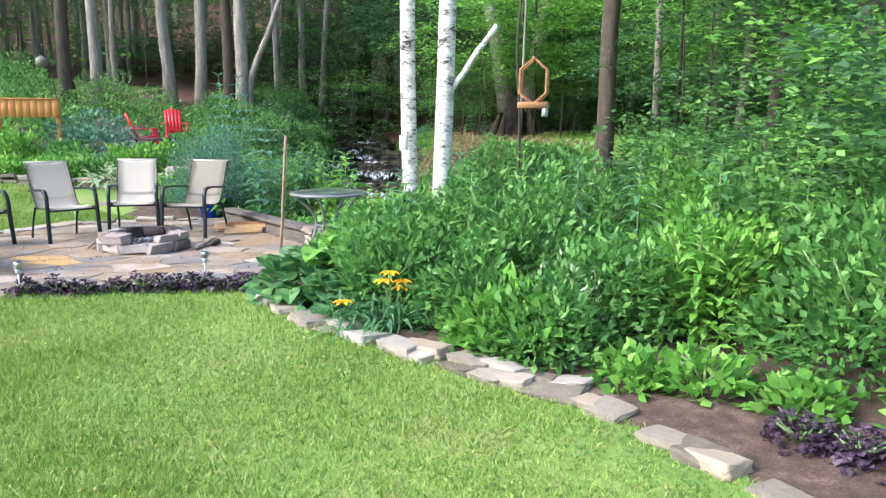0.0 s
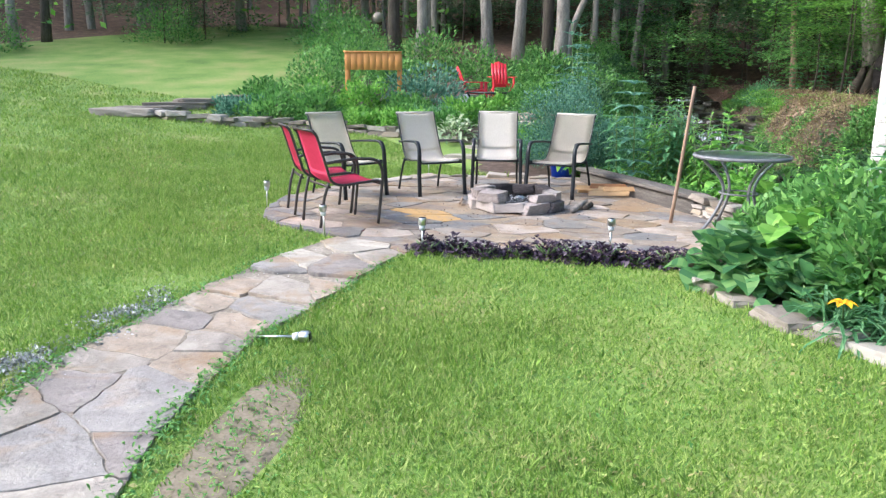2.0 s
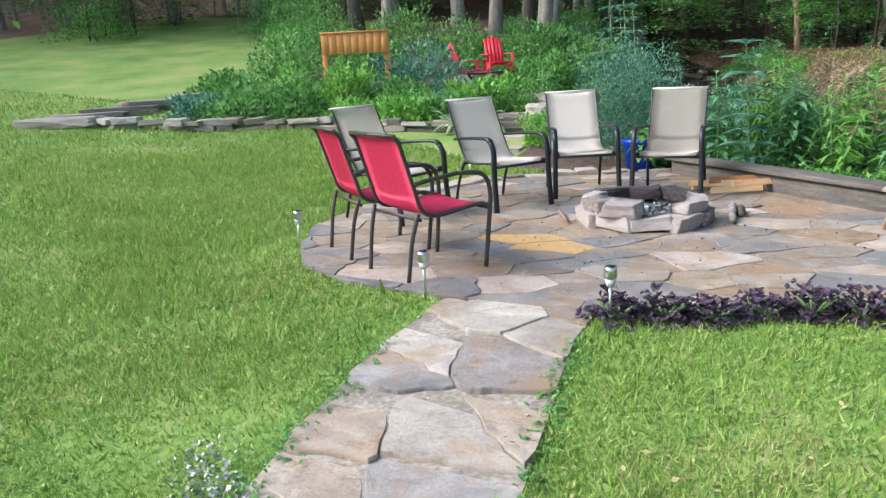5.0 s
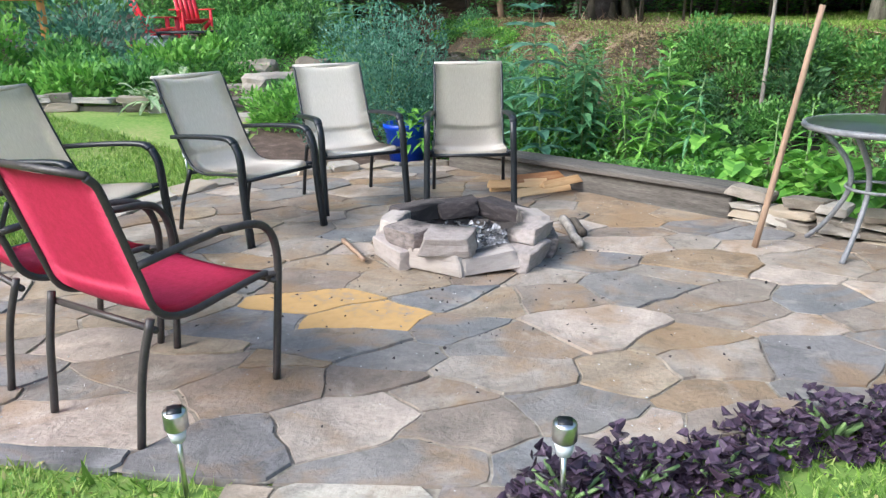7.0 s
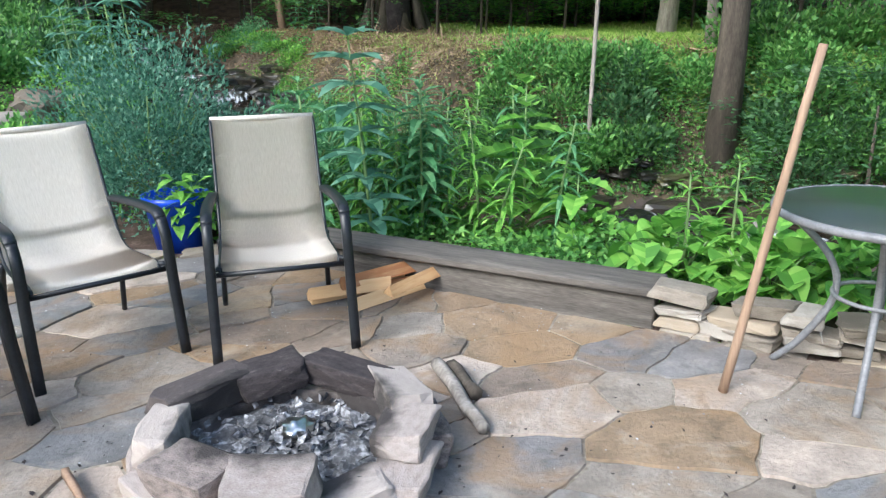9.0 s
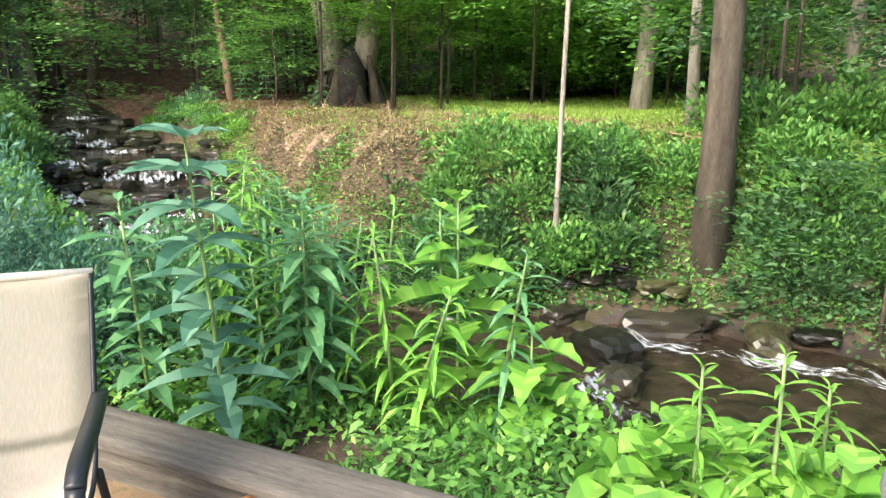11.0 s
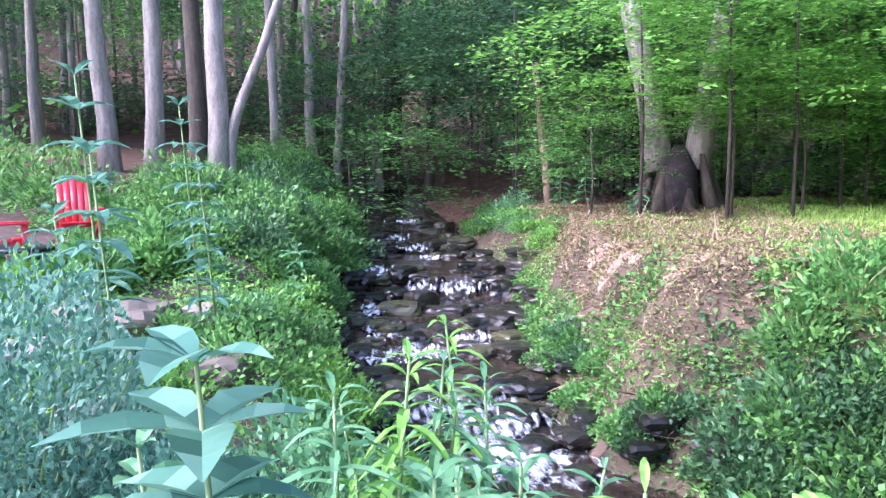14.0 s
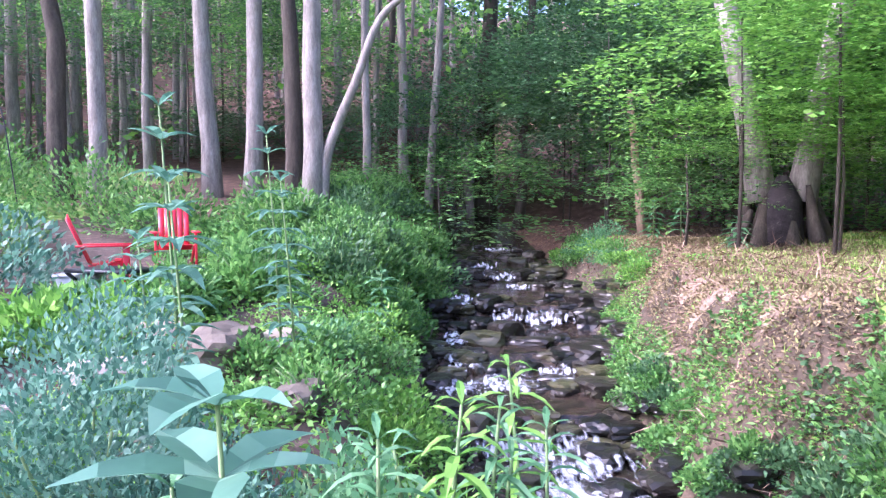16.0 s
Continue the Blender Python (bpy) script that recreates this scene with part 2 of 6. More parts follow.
M_STONE = flagstone_material("patio_flagstone", [(0.23, 0.19, 0.155), (0.28, 0.24, 0.2), (0.175, 0.172, 0.17), (0.27, 0.215, 0.155), (0.21, 0.165, 0.13), (0.36, 0.3, 0.25),
                                                 (0.2, 0.185, 0.17), (0.25, 0.18, 0.115), (0.18, 0.17, 0.165)], 0.03, 0.01)
M_WALKSTONE = flagstone_material("walkway_flagstone", [(0.35, 0.31, 0.26), (0.29, 0.255, 0.215), (0.24, 0.21, 0.19), (0.41, 0.37, 0.31), (0.32, 0.26, 0.2), (0.27, 0.25, 0.23)], 0.0, 0.04)

# clear table glass, green-tinted, and the stream's water
def glassy(name, colour, rough, ior):
    m = bpy.data.materials.new(name)
    m.use_nodes = True
    b = m.node_tree.nodes["Principled BSDF"]
    b.inputs["Base Color"].default_value = (*colour, 1)
    b.inputs["Transmission Weight"].default_value, b.inputs["Roughness"].default_value, b.inputs["IOR"].default_value = 1.0, rough, ior
    return m


M_GLASS = glassy("green_table_glass", (0.7, 0.86, 0.78), 0.3, 1.5)


def water_material():
    m = bpy.data.materials.new("stream_water")
    m.use_nodes = True
    n, ln = m.node_tree.nodes, m.node_tree.links
    b = n["Principled BSDF"]
    tc = n.new("ShaderNodeTexCoord")
    no = n.new("ShaderNodeTexNoise")
    no.inputs["Scale"].default_value, no.inputs["Detail"].default_value = 7, 5
    ln.new(tc.outputs["Object"], no.inputs["Vector"])
    r = n.new("ShaderNodeValToRGB")
    r.color_ramp.elements[0].position, r.color_ramp.elements[0].color = 0.35, (0.012, 0.01, 0.008, 1)
    r.color_ramp.elements[1].position, r.color_ramp.elements[1].color = 0.75, (0.06, 0.042, 0.028, 1)
    ln.new(no.outputs[0], r.inputs[0])
    ln.new(r.outputs[0], b.inputs["Base Color"])
    b.inputs["Roughness"].default_value = 0.12
    bp = n.new("ShaderNodeBump")
    bp.inputs["Strength"].default_value, bp.inputs["Distance"].default_value = 0.5, 0.05
    ln.new(no.outputs[0], bp.inputs["Height"])
    ln.new(bp.outputs[0], b.inputs["Normal"])
    return m


def foam_material():
    m = bpy.data.materials.new("white_foam")
    m.use_nodes = True
    n, ln = m.node_tree.nodes, m.node_tree.links
    b = n["Principled BSDF"]
    b.inputs["Base Color"].default_value = (0.56, 0.59, 0.63, 1)
    b.inputs["Roughness"].default_value = 0.45
    tc = n.new("ShaderNodeTexCoord")
    no = n.new("ShaderNodeTexNoise")
    no.inputs["Scale"].default_value, no.inputs["Detail"].default_value = 11, 8
    mp = n.new("ShaderNodeMapping")
    mp.inputs["Scale"].default_value = (1.5, 0.6, 0.8)
    ln.new(tc.outputs["Object"], mp.inputs[0])
    ln.new(mp.outputs[0], no.inputs["Vector"])
    r = n.new("ShaderNodeValToRGB")
    r.color_ramp.elements[0].position, r.color_ramp.elements[1].position = 0.47, 0.72
    away, fall, add = n.new("ShaderNodeVectorMath"), n.new("ShaderNodeMapRange"), n.new("ShaderNodeMath")
    away.operation = "DISTANCE"
    away.inputs[1].default_value = (0.5, 0.5, 0.5)
    ln.new(tc.outputs["Generated"], away.inputs[0])
    fall.inputs["From Min"].default_value, fall.inputs["From Max"].default_value = 0.1, 0.62
    fall.inputs["To Min"].default_value, fall.inputs["To Max"].default_value = 0.16, -0.22
    ln.new(away.outputs["Value"], fall.inputs["Value"])
    ln.new(no.outputs[0], add.inputs[0])
    ln.new(fall.outputs[0], add.inputs[1])
    ln.new(add.outputs[0], r.inputs[0])
    ln.new(r.outputs[0], b.inputs["Alpha"])
    bp = n.new("ShaderNodeBump")
    bp.inputs["Strength"].default_value = 0.6
    ln.new(no.outputs[0], bp.inputs["Height"])
    ln.new(bp.outputs[0], b.inputs["Normal"])
    return m


M_WATER, M_FOAM = water_material(), foam_material()


# ---------------------------------------------------------------- helpers of this scene
rng = np.random.default_rng(7)


def smooth(a, b, v):
    t = np.clip((np.asarray(v, float) - a) / (b - a), 0, 1)
    return t * t * (3 - 2 * t)


def mesh(name, verts, faces, mat, shade=True):
    me = bpy.data.meshes.new(name)
    me.from_pydata(verts, [], faces)
    if shade:
        me.polygons.foreach_set("use_smooth", [True] * len(me.polygons))
    me.materials.append(mat)
    me.update()
    return me


def quads(name, v, k, mat, shade=False):
    """A mesh from an array of points, k to each polygon, in order."""
    v = np.ascontiguousarray(v, np.float32).reshape(-1, 3)
    n = len(v) // k
    me = bpy.data.meshes.new(name)
    me.vertices.add(len(v))
    me.vertices.foreach_set("co", v.ravel())
    me.loops.add(len(v))
    me.loops.foreach_set("vertex_index", np.arange(len(v), dtype=np.int32))
    me.polygons.add(n)
    me.polygons.foreach_set("loop_start", np.arange(0, len(v), k, dtype=np.int32))
    me.polygons.foreach_set("loop_total", np.full(n, k, np.int32))
    me.materials.append(mat)
    me.update(calc_edges=True)
    return me


def child(name, me, parent, label="", m=None):
    ob = new(name, me)
    ob.parent = parent
    if m is not None:
        ob.matrix_basis = m
    if label:
        ob["label"] = label
    return ob


def part(name, bm, mat, parent, label=""):
    me = bpy.data.meshes.new(name)
    bm.to_mesh(me)
    bm.free()
    me.materials.append(mat)
    me.polygons.foreach_set("use_smooth", [True] * len(me.polygons))
    return child(name, me, parent, label)


def root(name, m, label, category, group="", kind=""):
    ob = new(name)
    ob.empty_display_size = 0.1
    ob.matrix_basis = m
    return tagged(ob, label, category, group, kind)


def norm(a):
    return a / np.maximum(np.linalg.norm(a, axis=-1, keepdims=True), 1e-9)


def randdir(n, up=0.0, flat=1.0):
    d = rng.normal(size=(n, 3))
    d[:, 2] = d[:, 2] * flat + up
    return norm(d)


def rhombs(base, d, nrm, L, W):
    """One four-cornered leaf at each base, along d."""
    s = norm(np.cross(d, nrm))
    L, W = np.reshape(L, (-1, 1)), np.reshape(W, (-1, 1))
    mid = base + d * L * 0.45
    up = norm(np.cross(s, d))
    return np.stack([base, mid + s * W / 2 + up * W * 0.15, base + d * L, mid - s * W / 2 + up * W * 0.15], 1)


PROFILE = ((0.0, 0.06), (0.22, 0.75), (0.45, 1.0), (0.72, 0.7), (1.0, 0.04))


def long_leaves(base, d, L, W, droop=0.3, prof=PROFILE, fold=0.18):
    """Leaves of several sections with a folded midrib that bend down towards the tip; four-cornered pieces."""
    n = len(base)
    L, W = np.broadcast_to(np.reshape(L, (-1, 1)), (n, 1)), np.broadcast_to(np.reshape(W, (-1, 1)), (n, 1))
    dr = np.broadcast_to(np.reshape(droop, (-1, 1)), (n, 1))
    s = norm(np.cross(d, np.array([0, 0, 1.0])) + 1e-4)
    rows = []
    for t, w in prof:
        c = base + d * L * t
        c = c - np.array([0, 0, 1.0]) * (dr * L * t * t)
        lift = np.array([0, 0, 1.0]) * (W * w * fold)
        rows.append((c + s * W * w / 2 + lift, c, c - s * W * w / 2 + lift))
    out = []
    for a, b in zip(rows[:-1], rows[1:]):
        out.append(np.stack([a[0], b[0], b[1], a[1]], 1))
        out.append(np.stack([a[1], b[1], b[2], a[2]], 1))
    return np.stack(out, 1).reshape(-1, 4, 3)


def tube(points, radii, sides=8, cap=True):
    """A bmesh tube along points; radii: one number or one a point."""
    bm = bmesh.new()
    pts = [Vector(p) for p in points]
    radii = [radii] * len(pts) if not hasattr(radii, "__len__") else radii
    rings = []
    for i, p in enumerate(pts):
        d = (pts[min(i + 1, len(pts) - 1)] - pts[max(i - 1, 0)]).normalized()
        a = d.orthogonal().normalized() if i == 0 else (a - d * a.dot(d)).normalized()
        b = d.cross(a)
        rings.append([bm.verts.new(p + (a * math.cos(q) + b * math.sin(q)) * radii[i]) for q in (2 * math.pi * k / sides for k in range(sides))])
    for r, s in zip(rings[:-1], rings[1:]):
        for k in range(sides):
            bm.faces.new((r[k], r[(k + 1) % sides], s[(k + 1) % sides], s[k]))
    if cap:
        bm.faces.new(rings[0][::-1])
        bm.faces.new(rings[-1])
    return bm


def bar(points, w, h):
    """A flat bar: rectangular section w across (local x) and h thick along points in a plane of constant x."""
    bm = bmesh.new()
    pts = [Vector(p) for p in points]
    rings = []
    for i, p in enumerate(pts):
        d = (pts[min(i + 1, len(pts) - 1)] - pts[max(i - 1, 0)]).normalized()
        x = Vector((1, 0, 0))
        x = (x - d * x.dot(d)).normalized()
        n = d.cross(x)
        rings.append([bm.verts.new(p + x * w / 2 * i1 + n * h / 2 * i2) for i1, i2 in ((-1, -1), (1, -1), (1, 1), (-1, 1))])
    for r, s in zip(rings[:-1], rings[1:]):
        for k in range(4):
            bm.faces.new((r[k], r[(k + 1) % 4], s[(k + 1) % 4], s[k]))
    bm.faces.new(rings[0][::-1])
    bm.faces.new(rings[-1])
    return bm


def curve_points(pts, n=16):
    """A smooth line through pts (Catmull-Rom)."""
    p = [Vector(q) for q in pts]
    p = [p[0] * 2 - p[1]] + p + [p[-1] * 2 - p[-2]]
    out = []
    for i in range(1, len(p) - 2):
        for k in range(n):
            t = k / n
            a, b, c, d = p[i - 1], p[i], p[i + 1], p[i + 2]
            out.append(0.5 * ((2 * b) + (c - a) * t + (2 * a - 5 * b + 4 * c - d) * t * t + (3 * b - 3 * c + d - a) * t ** 3))
    return out + [p[-2]]


def box(x0, x1, y0, y1, z0, z1, bevel=0.008, rough=0.0, cuts=0):
    bm = bmesh.new()
    bmesh.ops.create_cube(bm, size=1)
    bmesh.ops.scale(bm, vec=(x1 - x0, y1 - y0, z1 - z0), verts=bm.verts)
    bmesh.ops.translate(bm, vec=((x0 + x1) / 2, (y0 + y1) / 2, (z0 + z1) / 2), verts=bm.verts)
    if cuts:
        bmesh.ops.subdivide_edges(bm, edges=bm.edges[:], cuts=cuts, use_grid_fill=True)
    if bevel:
        bmesh.ops.bevel(bm, geom=[e for e in bm.edges if len(e.link_faces) == 2 and e.calc_face_angle() > 0.5], offset=bevel, segments=1, affect="EDGES")
    if rough:
        for v in bm.verts:
            v.co += noise.noise_vector(v.co * 9) * rough
    return bm


def rock_mesh(name, sx, sy, sz, mat, seed, sub=2, rough=0.28, block=0.7):
    """A blocky weathered stone, its base at z = 0."""
    bm = bmesh.new()
    bmesh.ops.create_icosphere(bm, subdivisions=sub, radius=1)
    off = Vector((seed * 7.3, seed * 3.1, seed * 1.7))
    for v in bm.verts:
        c = v.co
        k = max(abs(c.x), abs(c.y), abs(c.z))
        c = c.lerp(c / k * 0.8, block)
        c = c * (1 + rough * noise.noise(c * 1.3 + off) + rough * 0.35 * noise.noise(c * 3.7 + off))
        v.co = Vector((c.x * sx / 2, c.y * sy / 2, c.z * sz / 2))
    low = min(v.co.z for v in bm.verts)
    for v in bm.verts:
        v.co.z -= low
    me = bpy.data.meshes.new(name)
    bm.to_mesh(me)
    bm.free()
    me.materials.append(mat)
    return me


def hewn_mesh(name, sx, sy, sz, mat, seed):
    """An angular split stone with flat faces and chipped edges, its base at z = 0."""
    r = np.random.default_rng(seed + 500)
    bm = bmesh.new()
    for k in range(8):
        c = np.array([k & 1, k >> 1 & 1, k >> 2 & 1]) - .5
        bm.verts.new(Vector(c * r.uniform(.7, 1.0, 3)))
    for k in range(7):
        c = r.uniform(-.42, .42, 3)
        c[int(r.integers(3))] = r.choice((-.5, .5))
        bm.verts.new(Vector(c))
    res = bmesh.ops.convex_hull(bm, input=bm.verts[:])
    bmesh.ops.delete(bm, geom=[q for q in res["geom_interior"] if isinstance(q, bmesh.types.BMVert)], context="VERTS")
    bmesh.ops.dissolve_limit(bm, angle_limit=.22, verts=bm.verts[:], edges=bm.edges[:])
    bmesh.ops.bevel(bm, geom=bm.edges[:], offset=.03, segments=1, affect="EDGES")
    bmesh.ops.triangulate(bm, faces=bm.faces[:])
    bmesh.ops.subdivide_edges(bm, edges=[e for e in bm.edges if e.calc_length() > .16], cuts=2)
    bmesh.ops.triangulate(bm, faces=bm.faces[:])
    off = Vector((seed * 3.7, seed * 1.9, 5))
    for v in bm.verts:
        v.co += noise.noise_vector(v.co * 3 + off) * .05 + noise.noise_vector(v.co * 9 + off) * .02
    low = min(v.co.z for v in bm.verts)
    for v in bm.verts:
        v.co = Vector((v.co.x * sx, v.co.y * sy, (v.co.z - low) * sz))
    me = bpy.data.meshes.new(name)
    bm.to_mesh(me)
    bm.free()
    me.materials.append(mat)
    return me


# ---------------------------------------------------------------- the lie of the land
STREAM = np.array([(-14, 43, 3.4, .8), (-9.6, 31.5, 1.5, .8), (-7.3, 26.5, .85, .95), (-6.25, 23.7, .5, 1.05), (-6.1, 23.35, .3, 1.05), (-5.0, 20.5, .2, 1.25), (-4.88, 20.15, -.06, 1.25),
                   (-4.5, 18.3, -.18, 1.2), (-4.4, 18.0, -.3, 1.15), (-3.75, 16.1, -.4, .95), (-3.58, 15.7, -.64, .9), (-2.5, 13.95, -.69, .8), (-1.5, 13.1, -.72, .95), (-.3, 12.3, -.75, 1.38),
                   (1.0, 11.65, -.8, 1.5), (2.3, 10.9, -.9, 1.4), (4.5, 10.1, -1.1, 1.1), (14, 8, -1.7, 1.3), (40, 4, -3.5, 1.5), (160, 0, -9, 2)])


def along_stream(x, y):
    """Distance to the stream's middle line, the water's level and half width there, and the side (1: east bank)."""
    x, y = np.asarray(x, float), np.asarray(y, float)
    best = np.full(x.shape, 1e9)
    zw, hw, side = np.zeros(x.shape), np.ones(x.shape), np.ones(x.shape)
    for a, b in zip(STREAM[:-1], STREAM[1:]):
        d = b[:2] - a[:2]
        t = np.clip(((x - a[0]) * d[0] + (y - a[1]) * d[1]) / (d @ d), 0, 1)
        px, py = x - a[0] - t * d[0], y - a[1] - t * d[1]
        r = np.hypot(px, py)
        near = r < best
        best = np.where(near, r, best)
        zw = np.where(near, a[2] + t * (b[2] - a[2]), zw)
        hw = np.where(near, a[3] + t * (b[3] - a[3]), hw)
        side = np.where(near, np.where(d[0] * py - d[1] * px > 0, 1.0, -1.0), side)
    return best, zw, hw, side


def wobble(x, y, s=1.0):
    return (np.sin(x * 1.7 * s + 1.3 * np.sin(y * 1.1 * s)) + np.sin(y * 2.1 * s + 1.7 * np.sin(x * 0.9 * s) + 2)) * 0.5


def height(x, y):
    x, y = np.asarray(x, float), np.asarray(y, float)
    d, zw, hw, side = along_stream(x, y)
    west = -0.11 * (1 - smooth(3.0, 5.2, y)) - 0.02
    west = west + 0.12 * np.clip(y - 10.2, 0, 30) + 0.085 * np.clip(-x - 6.2, 0, 40) + 0.02 * wobble(x, y, 0.5) * smooth(4, 12, np.hypot(x + 2, y - 3))
    east = 0.95 + 0.02 * (y - 14) + 0.06 * np.clip(x - 5, 0, 50) + 0.06 * wobble(x, y, 0.8)
    base = np.where(side > 0, east, west)
    base = base + 0.34 * np.clip(y - 31, 0, 70) + 0.3 * np.clip(-x - 34, 0, 60) + 0.25 * np.clip(x - 22, 0, 60)
    t = np.where(side > 0, smooth(hw * 0.75, hw + 1.35, d + 0.12 * wobble(x, y, 1.6)), smooth(hw * 0.75, hw + 1.5, d + 0.1 * wobble(x, y, 1.6)))
    return (zw - 0.22) + (base - zw + 0.22) * t


def gz(x, y):
    return float(height(np.array([x]), np.array([y]))[0])


BED_EDGE = [(-0.94, 6.3), (-0.5, 5.45), (0.2, 4.95), (0.95, 4.55), (1.6, 4.25), (2.3, 3.95), (2.8, 3.5), (3.3, 3.0), (4.2, 2.3), (8, 0.5), (30, -6)]


def in_bed(x, y):
    """Planted ground beyond the low stone edging."""
    e = np.array(BED_EDGE)
    return (x > -1.0) & (y > np.interp(x, e[:, 0], e[:, 1]))


def axis(a, b, step, far):
    mid = np.arange(a, b, step)
    out = [step * 1.22 ** k for k in range(1, 60)]
    out = np.cumsum(out)
    out = out[out < far]
    return np.concatenate([a - out[::-1], mid, b + out])


gx, gy = axis(-13, 7, 0.16, 420), axis(-2, 27, 0.16, 420)
X, Y = np.meshgrid(gx, gy)
Z = height(X, Y)
nx, ny = len(gx), len(gy)
idx = np.arange(nx * ny).reshape(ny, nx)
F = np.stack([idx[:-1, :-1], idx[:-1, 1:], idx[1:, 1:], idx[1:, :-1]], -1).reshape(-1, 4)
ground_me = mesh("ground", np.stack([X, Y, Z], -1).reshape(-1, 3).tolist(), F.tolist(), M_LAWN)
for mm in (M_MULCH, M_LITTER, M_BANK, M_BED, M_TRACK):
    ground_me.materials.append(mm)
CX, CY = X[:-1, :-1] + 0.08, Y[:-1, :-1] + 0.08
D_, ZW_, HW_, SD_ = along_stream(CX, CY)
slot = np.zeros(CX.shape, np.int32)
woods = (CY > 20) & (CX > -16) & (SD_ < 0) | (CY > 27) & (SD_ < 0) | (CX < -30)
slot[in_bed(CX, CY) & (SD_ < 0)] = 1
slot[(SD_ < 0) & (CY > 9.3) & (CX > -3.4)] = 1
slot[(SD_ < 0) & (CY > 12.2 + 0.25 * wobble(CX, CY)) & (CX > -13) & (CX < 0)] = 1
slot[(SD_ < 0) & (CY > 9.6) & (CX > -5.2 - 0.35 * (CY - 9.6)) & (CX < 0)] = 1
slot[(SD_ < 0) & (CX > -3.6) & (CY > 9.86 - .787 * (CX + 3.42) - .05) & (CY > 7.3)] = 1
slot[woods | (CY > 30)] = 2
slot[SD_ > 0] = 3
slot[(SD_ > 0) & ((CY > 25) | (CX > 9) | (D_ > 12))] = 2
slot[(SD_ > 0) & (D_ > 2.2 + .4 * wobble(CX, CY, 1.5)) & (D_ < 13) & (CY < 25) & (CX > -.6)] = 0
slot[(SD_ > 0) & (D_ > HW_ + 1.0 + .25 * wobble(CX, CY, 2.2)) & (CX < -.4 + .6 * wobble(CX, CY, .9)) & (CY < 23.5) & (D_ < 6.5)] = 5
slot[D_ < HW_ * 1.03] = 4
ground_me.polygons.foreach_set("material_index", slot.ravel())
ground = tagged(new("ground", ground_me), "sloping green lawn running into planted beds and wooded banks", "ground", kind="structure")

# ---------------------------------------------------------------- stream
def ribbon(i0, i1, n, cross, lift, wfac, jit):
    t = np.linspace(i0, i1, n)
    k = np.arange(len(STREAM))
    c = np.stack([np.interp(t, k, STREAM[:, j]) for j in range(4)], 1)
    d = norm(np.gradient(c[:, :2], axis=0))
    u = np.linspace(-1, 1, cross)
    px = c[:, None, 0] - d[:, None, 1] * u * c[:, None, 3] * wfac
    py = c[:, None, 1] + d[:, None, 0] * u * c[:, None, 3] * wfac
    pz = c[:, None, 2] + lift + jit * (wobble(px, py, 5) + 0.6 * wobble(px + 3, py, 11)) + 0 * u
    v = np.stack([px, py, pz], -1)
    ids = np.arange(n * cross).reshape(n, cross)
    f = np.stack([ids[:-1, :-1], ids[:-1, 1:], ids[1:, 1:], ids[1:, :-1]], -1).reshape(-1, 4)
    return v.reshape(-1, 3).tolist(), f.tolist()


v, f = ribbon(0, len(STREAM) - 1, 420, 14, -0.06, 1.12, 0.014)
tagged(new("stream_water", mesh("stream_water", v, f, M_WATER)), "shallow dark brook running over stones", "water", kind="structure")


def cascade(x, y, w, l, drop, turn=None):
    """White water sliding over a ledge and foaming out below it; the flow runs along its own +y."""
    n, c = 30, 22
    u, q = np.meshgrid(np.linspace(-0.5, 0.5, c), np.linspace(0, 1, n))
    rag = 1 + 0.22 * wobble(u * 6 + x, q * 4, 1.0) + .3 * q
    lip = 0.05 * wobble(u * 9 + y, q * 0, 1)
    px, py = u * w * rag, (q - 0.3 + lip) * l
    pz = drop * (1 - smooth(0.16, 0.42, q + lip)) + (0.012 + 0.03 * q) * wobble(px * 11 + x, py * 7, 1) + 0.02
    d, zw, hw, sd = along_stream(np.array([x]), np.array([y]))
    if turn is None:
        i = int(np.argmin(np.hypot(STREAM[:, 0] - x, STREAM[:, 1] - y)))
        g = STREAM[min(i + 1, len(STREAM) - 1), :2] - STREAM[i - 1, :2]
        turn = math.degrees(math.atan2(-g[0], g[1]))
    ids = np.arange(n * c).reshape(n, c)
    f = np.stack([ids[:-1, :-1], ids[:-1, 1:], ids[1:, 1:], ids[1:, :-1]], -1).reshape(-1, 4)
    ob = new("white_water", mesh("white_water", np.stack([px, py, pz], -1).reshape(-1, 3).tolist(), f.tolist(), M_FOAM))
    ob.location, ob.rotation_euler = (x, y, float(zw[0]) - 0.045), (0, 0, radians(turn))
    return tagged(ob, "white foaming water tumbling over dark stones", "water", "cascades in the brook", "structure")


